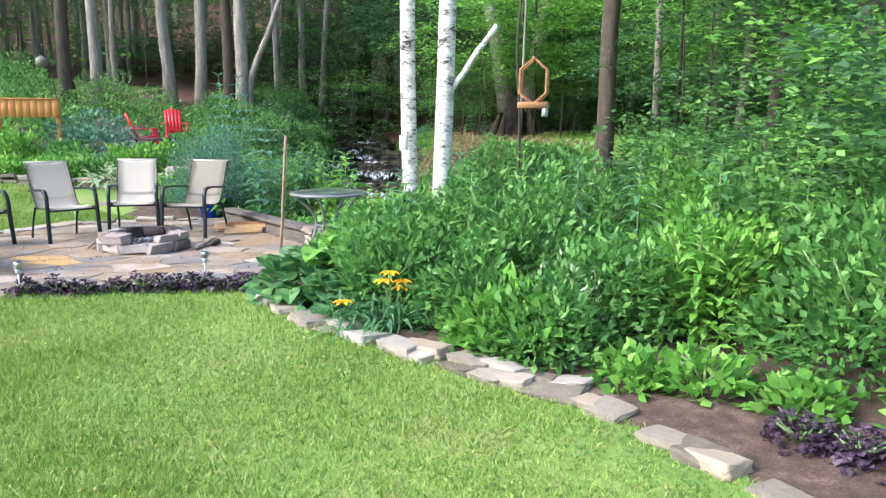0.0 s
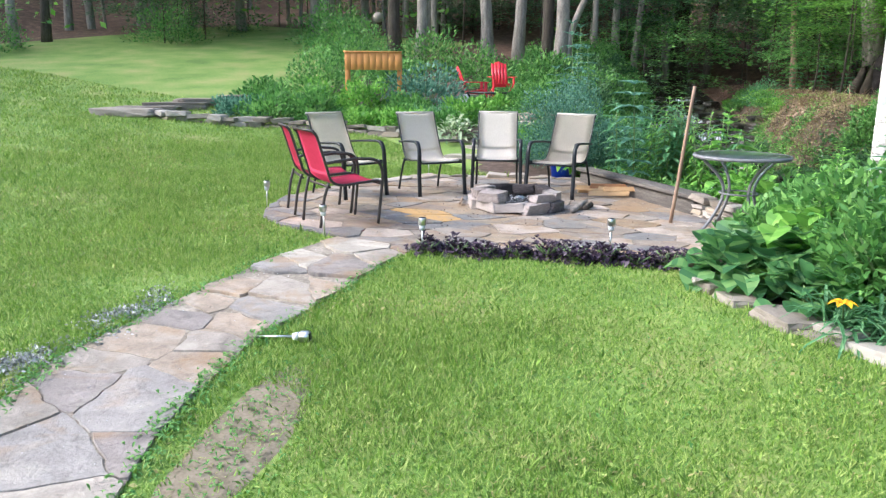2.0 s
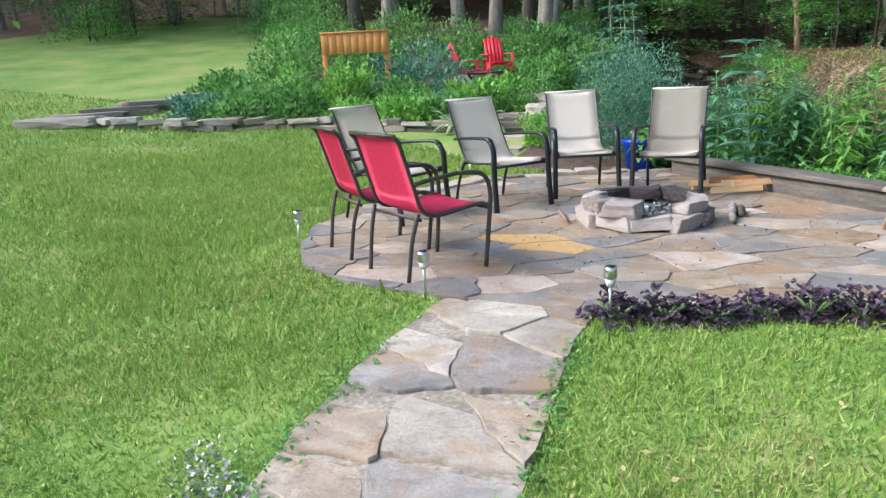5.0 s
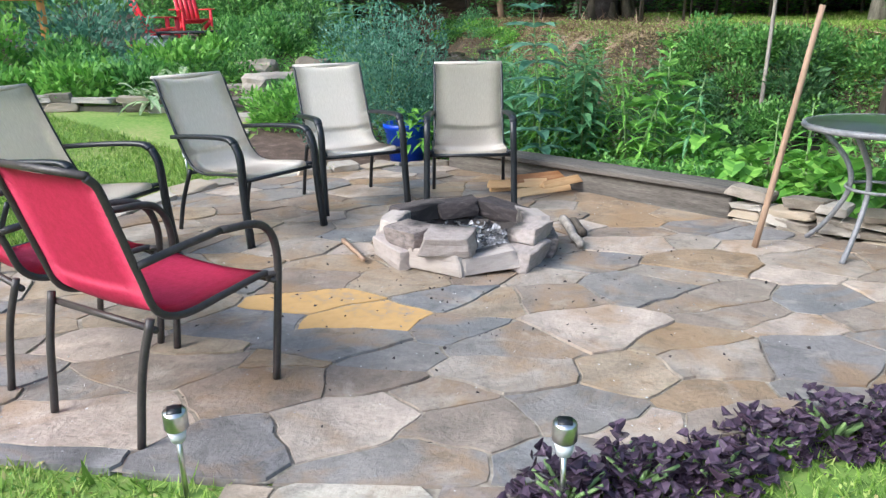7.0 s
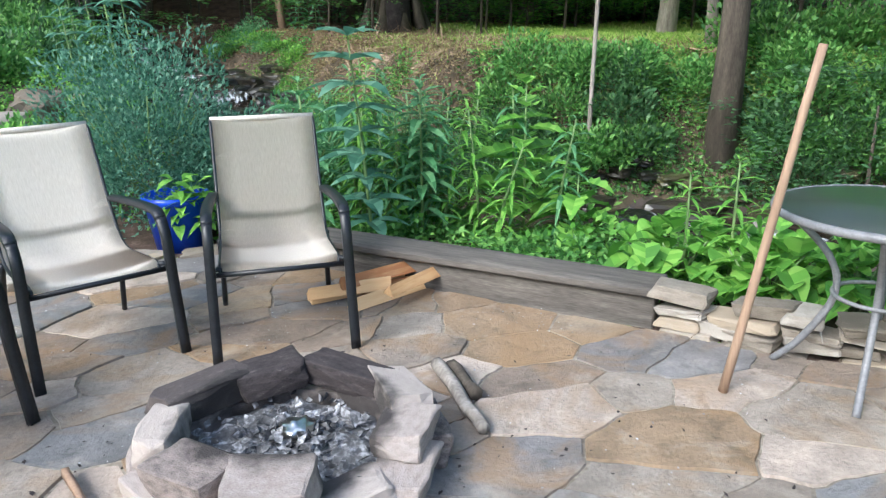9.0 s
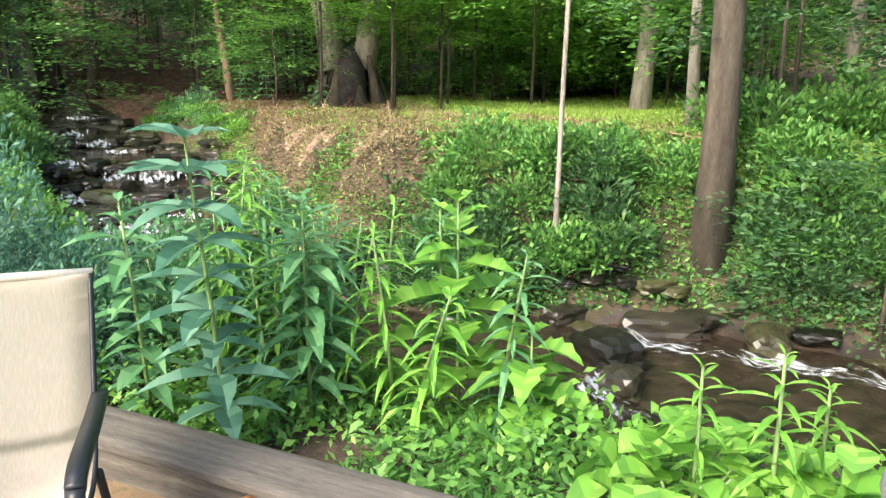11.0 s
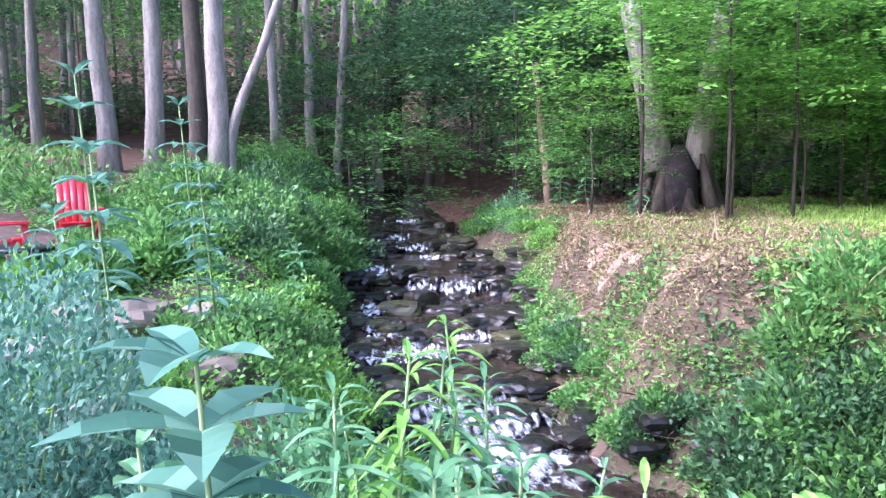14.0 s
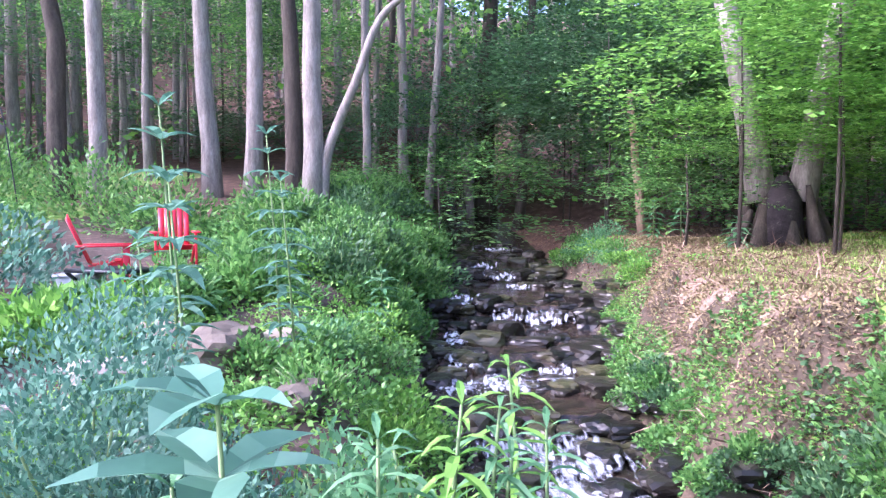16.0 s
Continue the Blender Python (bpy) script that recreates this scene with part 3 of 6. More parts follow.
for args in ((-7.0, 25.8, 1.1, .9, .1), (-6.05, 23.3, .8, .8, .2), (-6.6, 23.5, .7, .8, .2), (-5.5, 22.4, .6, .9, .05), (-4.4, 19.95, .85, .8, .27), (-5.05, 20.05, .5, .7, .25), (-5.95, 20.3, .7, 1.0, .14),
             (-5.45, 18.9, .45, 1.5, .05), (-5.0, 17.9, .7, 1.1, .11), (-4.3, 17.2, .9, 1.2, .05), (-3.75, 17.75, .6, .8, .1), (-4.75, 16.9, .6, .9, .04), (-3.2, 15.5, 1.0, 1.3, .27), (-3.75, 15.45, .8, 1.2, .25), (-2.85, 14.85, 1.1, 1.6, .05), (-2.95, 15.25, 1.1, 1.5, .16),
             (-3.0, 14.9, .9, 1.3, .03), (-2.4, 13.7, .6, .9, .06), (-.05, 11.7, .35, 1.0, .16, 190), (.75, 12.65, .36, 1.3, .14, 236), (1.55, 12.1, .4, 1.4, .08, 238), (2.4, 11.55, .45, 1.5, .08, 240)):
    cascade(*args)

ROCKS = [rock_mesh("stream_rock", 1, 1, .62, M_WETROCK, k, 3) for k in range(5)]
DRY = [hewn_mesh("bank_stone", .95, .95, .55, M_ROCK, k + 9) for k in range(7)]
for k in range(190):
    t = rng.uniform(1.9, 10.6)
    c = [np.interp(t, np.arange(len(STREAM)), STREAM[:, j]) for j in range(4)]
    u = rng.choice([-1, 1]) * rng.uniform(.15, 1.15) * c[3]
    s = rng.uniform(.14, .5) * (1.2 if abs(u) > .8 * c[3] else .85)
    i = min(int(t), len(STREAM) - 2)
    d = STREAM[i + 1, :2] - STREAM[i, :2]
    d /= np.hypot(*d)
    x, y = c[0] - d[1] * u, c[1] + d[0] * u
    ob = new("stream_rock", ROCKS[k % 5])
    ob.matrix_basis = Matrix.LocRotScale((x, y, min(c[2] - .13, gz(x, y) + .1)), Euler((0, 0, rng.uniform(0, 6))), (s * 1.3, s, s * .8))
    tagged(ob, "dark wet rounded rock lying in the brook", "rock", "rocks in the brook")

for x, y, sx, sy, sz in ((-5.35, 19.6, .55, .45, .5), (-4.85, 19.35, .6, .5, .55), (-5.0, 18.75, .7, .5, .5), (-4.4, 18.9, .75, .4, .35), (-5.7, 18.3, .6, .4, .35), (-3.5, 18.9, .9, .35, .4), (-3.3, 17.9, .5, .4, .4),
                         (-4.85, 20.3, .3, .4, .5), (-3.75, 20.2, .45, .5, .6), (-5.45, 20.3, .5, .45, .5), (-4.15, 15.75, .4, .4, .5), (-2.85, 15.6, .5, .45, .5), (-5.75, 23.6, .45, .5, .5), (-6.95, 23.6, .5, .5, .5),
                         (-5.2, 23.4, .4, .5, .45), (-4.65, 17.7, .5, .4, .35), (-4.15, 17.95, .45, .35, .35), (-2.6, 14.9, .5, .4, .4), (-2.2, 14.4, .4, .35, .35), (.35, 12.35, .75, .5, .62), (.2, 11.75, .5, .4, .5), (1.2, 13.05, .9, .5, .5), (2.1, 12.6, .9, .45, .5), (-.7, 13.6, .6, .4, .45)):
    d, zw, hw, sd = along_stream(np.array([x]), np.array([y]))
    ob = new("stream_rock", ROCKS[int(abs(x) * 10) % 5])
    ob.matrix_basis = Matrix.LocRotScale((x, y, float(zw[0]) - .16), Euler((0, 0, x * 5)), (sx, sy, sz))
    tagged(ob, "dark mossy boulder damming the brook", "rock", "rocks in the brook")

for k in range(90):
    t = rng.uniform(4.5, 15.5)
    c = [np.interp(t, np.arange(len(STREAM)), STREAM[:, j]) for j in range(4)]
    i = int(t)
    d = STREAM[i + 1, :2] - STREAM[i, :2]
    d /= np.hypot(*d)
    u = c[3] + rng.uniform(-.15, .45)
    x, y = c[0] - d[1] * u, c[1] + d[0] * u
    q = rng.uniform(.15, .45)
    ob = new("bank_rock", ROCKS[k % 5])
    ob.matrix_basis = Matrix.LocRotScale((x, y, gz(x, y) - .06), Euler((0, 0, rng.uniform(0, 6))), (q * 1.4, q, q * .7))
    tagged(ob, "dark damp stone at the foot of the cut bank", "rock", "rocks under the bank")

# ---------------------------------------------------------------- chairs
def sling_chair(name, label, group, sling, coat, red=False):
    """Outdoor armchair, its front towards -y, origin on the ground under its middle."""
    top = 0.95 if not red else 0.9
    c = root(name, Matrix(), label, "chair", group)
    prof = curve_points([(0, -.33, .40), (0, -.30, .425), (0, -.12, .412), (0, .06, .4), (0, .17, .445), (0, .255, .57), (0, .38, .82), (0, .43, top - .02), (0, .47, top)], 5)
    if red:
        prof = curve_points([(0, -.33, .40), (0, -.30, .425), (0, -.12, .412), (0, .06, .4), (0, .16, .445), (0, .205, .57), (0, .275, .8), (0, .3, top - .03), (0, .33, top)], 5)
    w = 0.25
    for nm, rng_ in (("seat", prof[:24]), ("backrest", prof[23:])):
        bm = bmesh.new()
        rows = []
        for p in rng_:
            rows.append([bm.verts.new((x * w, p.y, p.z - 0.018 * (1 - x * x))) for x in (-1, -.6, -.2, .2, .6, 1)])
        for a, b in zip(rows[:-1], rows[1:]):
            for k in range(5):
                bm.faces.new((a[k], a[k + 1], b[k + 1], b[k]))
        bmesh.ops.solidify(bm, geom=bm.faces[:], thickness=0.006)
        last = part(nm, bm, sling, c)
    for s in (-1, 1):
        part("side_rail", tube([(s * (w + .004), p.y, p.z - .01) for p in prof], .013 if red else .009, 8), coat, c)
        if red:
            part("front_leg", tube(curve_points([(s * .275, -.3, 0), (s * .28, -.335, .3), (s * .285, -.345, .5), (s * .285, -.28, .61), (s * .28, -.1, .635)], 5), .015, 8), coat, c)
            part("armrest", tube(curve_points([(s * .28, -.1, .635), (s * .275, .08, .62), (s * .262, .215, .6)], 4), .014, 8), coat, c)
            part("rear_leg", tube(curve_points([(s * .23, .27, 0), (s * .24, .235, .25), (s * .255, .19, .42)], 5), .014, 8), coat, c)
        else:
            part("front_leg", bar(curve_points([(s * .3, -.40, 0), (s * .295, -.37, .3), (s * .29, -.36, .52), (s * .29, -.32, .61)], 5), .042, .024), coat, c)
            part("armrest", bar(curve_points([(s * .29, -.32, .61), (s * .29, -.25, .635), (s * .285, 0, .625), (s * .27, .29, .6)], 5), .046, .024), coat, c)
            part("rear_leg", tube(curve_points([(s * .27, .33, 0), (s * .264, .27, .2), (s * .26, .17, .40)], 5), .014, 8), coat, c)
        part("seat_bracket", tube([(s * .285, -.345, .41), (s * .25, -.31, .41)], .012, 6), coat, c)
    part("front_rail", tube([(-.285, -.335, .385), (.285, -.335, .385)], .012, 8), coat, c)
    part("rear_rail", tube([(-.262, .18, .38), (.262, .18, .38)], .012, 8), coat, c)
    part("top_rail", tube([(-.258, prof[-1].y - .002, top - .004), (.258, prof[-1].y - .002, top - .004)], .013, 8), coat if red else sling, last)
    return c


def facing(x, y, dx, dy):
    """Stands with its -y side towards (dx, dy)."""
    return Matrix.LocRotScale((x, y, 0.004), Euler((0, 0, math.atan2(dy, dx) + math.pi / 2)), None)


tan_chair = sling_chair("patio_chair", "tan sling patio armchair with black metal frame", "tan chairs round the fire pit", M_SLING, M_BLACK)
tan_chair.matrix_basis = facing(-3.15, 8.68, .09, -.99)
for m in (facing(-4.03, 8.62, .5, -.86), facing(-4.54, 7.84, .86, -.5), facing(-5.2, 7.05, .97, -.22)):
    copy_thing(tan_chair, m)
red_chair = sling_chair("patio_chair", "red sling patio armchair with dark bronze tube frame", "red chairs round the fire pit", M_RED, M_BROWN, True)
red_chair.matrix_basis = facing(-4.05, 5.635, .42, .907)
copy_thing(red_chair, facing(-4.665, 5.98, .575, .818))

# ---------------------------------------------------------------- patio walls and fire pit
def timber_wall():
    a, b = Vector((-3.42, 9.86, 0)), Vector((-1.4, 8.27, 0))
    d = b - a
    L = d.length
    m = Matrix.LocRotScale(a, Euler((0, 0, math.atan2(d.y, d.x))), None)
    w = root("timber_wall", m, "low weathered grey timber retaining wall edging the patio", "wall", kind="structure")
    part("beam", box(0, L, 0, .12, -.3, .155, .01, .006, 3), M_TIMBER, w)
    part("cap_board", box(-.04, L + .02, -.05, .2, .157, .2, .008, .005, 3), M_TIMBER, w, "split weathered grey cap board")


timber_wall()


def stone_row(name, label, group, pts, courses, size, mats, step=None, cat="stone"):
    """Loose stones laid along a line in rough courses."""
    line = [Vector((*p, 0)) for p in pts]
    for c in range(courses):
        for p, q in zip(line[:-1], line[1:]):
            L, s = (q - p).length, 0.0
            while s < L - 0.05:
                ln = size * rng.uniform(.75, 1.5)
                k = p.lerp(q, min(1, (s + ln / 2) / L))
                h = size * rng.uniform(.18, .36)
                ob = new(name, mats[int(rng.integers(len(mats)))])
                j = rng.uniform(-.05, .05)
                ang = math.atan2((q - p).y, (q - p).x) + rng.uniform(-.2, .2)
                z = max(gz(k.x, k.y), {"edging": -.13, "wall": -.02}.get(cat, -9)) - .035 + c * size * .27
                ob.matrix_basis = Matrix.LocRotScale((k.x - j, k.y + j, z), Euler((rng.uniform(-.1, .1), rng.uniform(-.1, .1), ang)), (ln, size * rng.uniform(.6, .95), h * 1.7))
                tagged(ob, label, "stone", group)
                s += ln * .92


stone_row("wall_stone", "flat grey fieldstone stacked in a dry wall", "stones of the dry wall", [(-1.38, 8.3), (-1.0, 7.95), (-.62, 7.72), (-.2, 7.55), (.2, 7.3)], 4, .24, DRY, cat="wall")
stone_row("edging_stone", "buff fieldstone edging the planted bed", "stones edging the bed", [(-.95, 6.25), (-.55, 5.5), (.18, 4.95)], 1, .34, DRY)
stone_row("edging_stone", "buff fieldstone edging the planted bed", "stones edging the bed", [(.15, 4.97), (.95, 4.55), (1.6, 4.25), (2.3, 3.95), (2.8, 3.5), (3.3, 3.0), (4.2, 2.3)], 1, .32, DRY)
stone_row("edging_stone", "buff fieldstone stacked on the bed's edging", "stones edging the bed", [(.25, 5.0), (.9, 4.66), (1.5, 4.42), (2.1, 4.22)], 1, .3, DRY)
stone_row("rim_stone", "rounded fieldstone along the patio's rim", "stones along the patio rim", [(-5.75, 7.6), (-5.6, 8.3), (-5.3, 8.95), (-4.75, 9.5), (-4.1, 9.9), (-3.5, 10.0)], 1, .36, DRY)
stone_row("bed_stone", "fieldstone edging the raised flower bed", "stones edging the flower bed", [(-13.2, 9.8), (-12.4, 9.7), (-11.2, 10.3), (-10.2, 10.9), (-9.4, 11.3), (-8.3, 11.5), (-7.2, 11.8), (-6.4, 12.1)], 2, .4, DRY)
for k, (x, y) in enumerate(((-13.3, 9.4), (-13.5, 10.0), (-13.5, 10.7), (-13.3, 11.4), (-13.0, 12.2))):
    ob = new("stone_step", DRY[k])
    ob.matrix_basis = Matrix.LocRotScale((x, y, gz(x, y) - .03), Euler((0, 0, .5 + .2 * k)), (1.5, .8, .35))
    tagged(ob, "flat sandstone slab step set into the lawn", "step", "steps up the lawn")
BOULDERS = [rock_mesh("boulder", 1, 1, .8, M_ROCK, k + 60, 3, .3, .6) for k in range(3)]
for x, y, s in ((-6.0, 12.9, .8), (-5.7, 13.7, .9), (-6.6, 13.9, .7), (-5.5, 14.2, .55), (-5.0, 12.2, .5), (-7.3, 14.0, .5), (-4.55, 13.0, .55)):
    ob = new("boulder", BOULDERS[int(s * 10) % 3])
    ob.matrix_basis = Matrix.LocRotScale((x, y, gz(x, y) - .05), Euler((0, 0, s * 9)), (s, s * .7, s * .6))
    tagged(ob, "reddish brown boulder among the plants", "rock", "boulders among the plants")
for x, y, sx, turn in ((-6.05, 11.0, .75, .3), (-6.15, 11.75, .7, .1), (-6.4, 12.5, .7, .5), (-6.75, 13.2, .6, .2)):
    ob = new("stepping_stone", DRY[2])
    ob.matrix_basis = Matrix.LocRotScale((x, y, gz(x, y) - .03), Euler((0, 0, turn)), (sx, .45, .14))
    tagged(ob, "flat pale stepping stone in the garden path", "stone", "stepping stones")

PX, PY = -3.09, 7.44


def sooty_inside(m):
    """Smoke-blackened inner faces of the fire ring, with a ragged edge."""
    n, ln = m.node_tree.nodes, m.node_tree.links
    b = n["Principled BSDF"]
    was = b.inputs["Base Color"].links[0].from_socket
    place, away, ragged, add, ramp, mix = (n.new(q) for q in ("ShaderNodeNewGeometry", "ShaderNodeVectorMath", "ShaderNodeTexNoise", "ShaderNodeMath", "ShaderNodeValToRGB", "ShaderNodeMix"))
    flat = n.new("ShaderNodeVectorMath")
    flat.operation, away.operation, add.operation = "MULTIPLY", "DISTANCE", "MULTIPLY_ADD"
    flat.inputs[1].default_value, away.inputs[1].default_value = (1, 1, 0), (PX, PY, 0)
    ln.new(place.outputs["Position"], flat.inputs[0])
    ln.new(flat.outputs[0], away.inputs[0])
    ragged.inputs["Scale"].default_value, ragged.inputs["Detail"].default_value = 14, 5
    ln.new(place.outputs["Position"], ragged.inputs["Vector"])
    ln.new(ragged.outputs[0], add.inputs[0])
    add.inputs[1].default_value = 0.14
    ln.new(away.outputs["Value"], add.inputs[2])
    ramp.color_ramp.elements[0].position, ramp.color_ramp.elements[0].color = 0.39, (0.9, 0.9, 0.9, 1)
    ramp.color_ramp.elements[1].position, ramp.color_ramp.elements[1].color = 0.46, (0, 0, 0, 1)
    ln.new(add.outputs[0], ramp.inputs[0])
    mix.data_type = "RGBA"
    ln.new(ramp.outputs[0], mix.inputs[0])
    ln.new(was, mix.inputs[6])
    mix.inputs[7].default_value = (0.016, 0.014, 0.014, 1)
    ln.new(mix.outputs[2], b.inputs["Base Color"])


sooty_inside(M_PITROCK)
PIT = [hewn_mesh("pit_stone", .98, .98, .95, M_PITROCK, k + 30) for k in range(6)]
SOOT = [hewn_mesh("pit_stone", .98, .98, .95, M_SOOT, k + 40) for k in range(2)]
for c, (n, r) in enumerate(((10, .42), (9, .4))):
    for k in range(n):
        if c == 1 and k == 7:
            continue
        a = 2 * math.pi * (k + .5 * c) / n + rng.uniform(-.06, .06)
        back = c == 1 and 0.5 < a < 2.2
        ob = new("pit_stone", SOOT[k % 2] if back else PIT[(k + c) % 6])
        ob.matrix_basis = Matrix.LocRotScale((PX + r * rng.uniform(.94, 1.06) * math.cos(a), PY + r * rng.uniform(.87, .97) * math.sin(a), .0 + c * .105),
                                             Euler((rng.uniform(-.1, .1), rng.uniform(-.1, .1), a + math.pi / 2 + rng.uniform(-.2, .2))),
                                             (rng.uniform(.27, .4), rng.uniform(.15, .22), rng.uniform(.1, .145)))
        tagged(ob, "soot-blackened stone of the fire ring" if back else "pale pinkish grey stone block of the fire ring", "stone", "stones of the fire pit")
bm = bmesh.new()
bmesh.ops.create_grid(bm, x_segments=26, y_segments=26, size=.42)
bmesh.ops.delete(bm, geom=[q for q in bm.verts if q.co.length > .38], context="VERTS")
for q in bm.verts:
    q.co.z = .07 - .16 * q.co.length ** 2 + .035 * noise.noise(q.co * 16)
ash = root("ash_bed", Matrix.Translation((PX, PY, 0)), "grey ash and charcoal in the fire pit", "ash")
part("ash", bm, M_ASH, ash)
v = rhombs(np.stack([rng.normal(0, .13, 420), rng.normal(0, .13, 420), rng.uniform(.07, .1, 420)], 1), randdir(420, .1, .4), randdir(420, 1), rng.uniform(.02, .06, 420), rng.uniform(.015, .04, 420))
tagged(child("charcoal", quads("charcoal", v, 4, M_ASH), ash), kind="stuff")
bm = bmesh.new()
bmesh.ops.create_icosphere(bm, subdivisions=3, radius=.055)
for q in bm.verts:
    q.co = q.co * (1 + .5 * noise.noise(q.co * 40))
    q.co.z *= .5
foil = root("foil_scrap", Matrix.Translation((PX + .02, PY + .06, .1)), "crumpled scrap of silver foil on the ash", "foil")
part("foil", bm, M_STEEL, foil)


def stick(name, a, b, r, mat, label, cat, sides=7, square=False):
    a, b = Vector(a), Vector(b)
    t = root(name, Matrix.Translation(a), label, cat)
    n = 7
    pts = [(b - a) * (k / (n - 1)) + noise.noise_vector(Vector((k, r * 90, a.x))) * r * .4 for k in range(n)]
    part("wood", tube(pts, [r * (1.05 - .25 * k / n) for k in range(n)], 4 if square else sides), mat, t)
    return t


stick("kindling", (-3.82, 7.5, .03), (-3.62, 7.14, .03), .016, M_POLE, "split stick of kindling on the patio", "firewood", 4, True)
stick("branch", (-2.5, 7.98, .05), (-2.42, 7.46, .03), .03, M_BARK, "thin grey branch beside the fire pit", "branch")
stick("branch", (-2.44, 7.98, .03), (-2.39, 7.72, .03), .035, M_DARKBARK, "short mossy branch beside the fire pit", "branch")
for k, (x, y, a, z, l) in enumerate(((-2.75, 9.0, .35, .03, .55), (-2.6, 8.9, .6, .03, .5), (-2.5, 9.06, .3, .04, .5), (-2.62, 9.02, .5, .1, .52), (-2.45, 8.9, .75, .1, .45), (-2.8, 8.9, .2, .08, .45))):
    t = root("firewood", Matrix.LocRotScale((x, y, z), Euler((.12 * (k % 3), 0, a)), None), "split orange-brown firewood stacked by the timber wall", "firewood", "firewood")
    bm = bmesh.new()
    wedge = ((-.042, -.022), (.046, -.026), (.01 + .02 * (k % 2), .032 - .008 * (k % 3)))
    ends = [[bm.verts.new((e * l / 2 + .012 * (q - 1), y_ * (1 + .1 * e), z_)) for q, (y_, z_) in enumerate(wedge)] for e in (-1, 1)]
    bm.faces.new(ends[0][::-1])
    bm.faces.new(ends[1])
    for q in range(3):
        bm.faces.new((ends[0][q], ends[0][(q + 1) % 3], ends[1][(q + 1) % 3], ends[1][q]))
    bmesh.ops.bevel(bm, geom=bm.edges[:], offset=.004, segments=1, affect="EDGES")
    part("log", bm, M_SPLIT, t).data.shade_flat()


# ---------------------------------------------------------------- table, pole, pot, lights
def glass_table(x, y):
    t = root("patio_table", Matrix.LocRotScale((x, y, 0), Euler((0, 0, .5)), None), "small round glass-topped patio table with grey metal legs", "table")
    rim = tube([(.42 * math.cos(a), .42 * math.sin(a), .7) for a in np.linspace(0, 2 * math.pi, 41)], .017, 8, False)
    part("rim", rim, M_TABLE, t)
    bm = bmesh.new()
    bmesh.ops.create_circle(bm, cap_ends=True, segments=40, radius=.412)
    g = bmesh.ops.extrude_face_region(bm, geom=bm.faces[:])
    bmesh.ops.translate(bm, vec=(0, 0, .006), verts=[q for q in g["geom"] if isinstance(q, bmesh.types.BMVert)])
    bmesh.ops.translate(bm, vec=(0, 0, .708), verts=bm.verts)
    part("glass_top", bm, M_GLASS, t, "green-tinted textured glass top")
    for k in range(4):
        a = math.pi / 2 * k + .3
        ca, sa = math.cos(a), math.sin(a)
        part("leg", tube(curve_points([(ca * .4, sa * .4, .69), (ca * .2, sa * .2, .5), (ca * .16, sa * .16, .33), (ca * .26, sa * .26, .12), (ca * .36, sa * .36, 0)], 6), .015, 8), M_TABLE, t)
    part("brace_ring", tube([(.17 * math.cos(a), .17 * math.sin(a), .36) for a in np.linspace(0, 2 * math.pi, 25)], .009, 6, False), M_TABLE, t)
    return t


glass_table(-.8, 7.58)
stick("umbrella_pole", (-1.42, 7.6, 0), (-1.26, 7.5, 1.33), .018, M_POLE, "bare brown wooden pole leaning against the glass table", "pole", 10)

pot = root("plant_pot", Matrix.Translation((-3.85, 10.2, gz(-3.85, 10.2) - .01)), "bright blue plastic plant pot behind the chairs", "pot")
bm = bmesh.new()
prof = ((0, 0), (.15, 0), (.2, .33), (.215, .34), (.215, .38), (.195, .38), (.175, .3), (0, .3))
rings = [[bm.verts.new((r * math.cos(a), r * math.sin(a), z)) for a in np.linspace(0, 2 * math.pi, 28, endpoint=False)] if r else [bm.verts.new((0, 0, z))] for r, z in prof]
for a, b in zip(rings[:-1], rings[1:]):
    for k in range(28):
        q = [a[k % len(a)], a[(k + 1) % len(a)], b[(k + 1) % len(b)], b[k % len(b)]]
        bm.faces.new(list(dict.fromkeys(q)))
part("pot", bm, M_BLUE, pot)
n = 60
part_base = np.stack([rng.normal(.12, .09, n), rng.normal(-.12, .06, n), rng.uniform(.15, .5, n)], 1)
tagged(child("plant", quads("plant", long_leaves(part_base, randdir(n, .1, .4), rng.uniform(.09, .16, n), rng.uniform(.06, .09, n), .4), 4, L_BRIGHT), pot, "bright green leafy shoot"), kind="stuff")


def solar_light(x, y, lean=0.0, turn=0.0, lying=False):
    z = gz(x, y)
    m = Matrix.LocRotScale((x, y, z + (.03 if lying else 0)), Euler((lean, 0, turn)), None)
    s = root("solar_light", m, "small steel solar garden light lying in the grass" if lying else "small steel solar garden light on a stake", "light", "solar lights")
    part("stake", tube([(0, 0, -.02), (0, 0, .22)], .008, 8), M_STEEL, s)
    part("lens", tube([(0, 0, .2), (0, 0, .24)], [.02, .028], 12), M_GREY, s)
    cap = part("cap", tube([(0, 0, .24), (0, 0, .246), (0, 0, .292), (0, 0, .3)], [.028, .034, .034, .03], 14), M_STEEL, s)
    part("solar_panel", box(-.02, .02, -.02, .02, .3, .303, 0), M_BLACK, cap, "dark solar cell")


for a in ((-3.72, 5.1, .1, .4), (-2.64, 5.1, 0, 0), (-5.28, 5.84, .1, 1.2), (-1.4, 6.0, 0, 0), (-5.6, 9.3, 0, 0)):
    solar_light(*a)
solar_light(-2.35, 3.12, radians(86), radians(115), True)

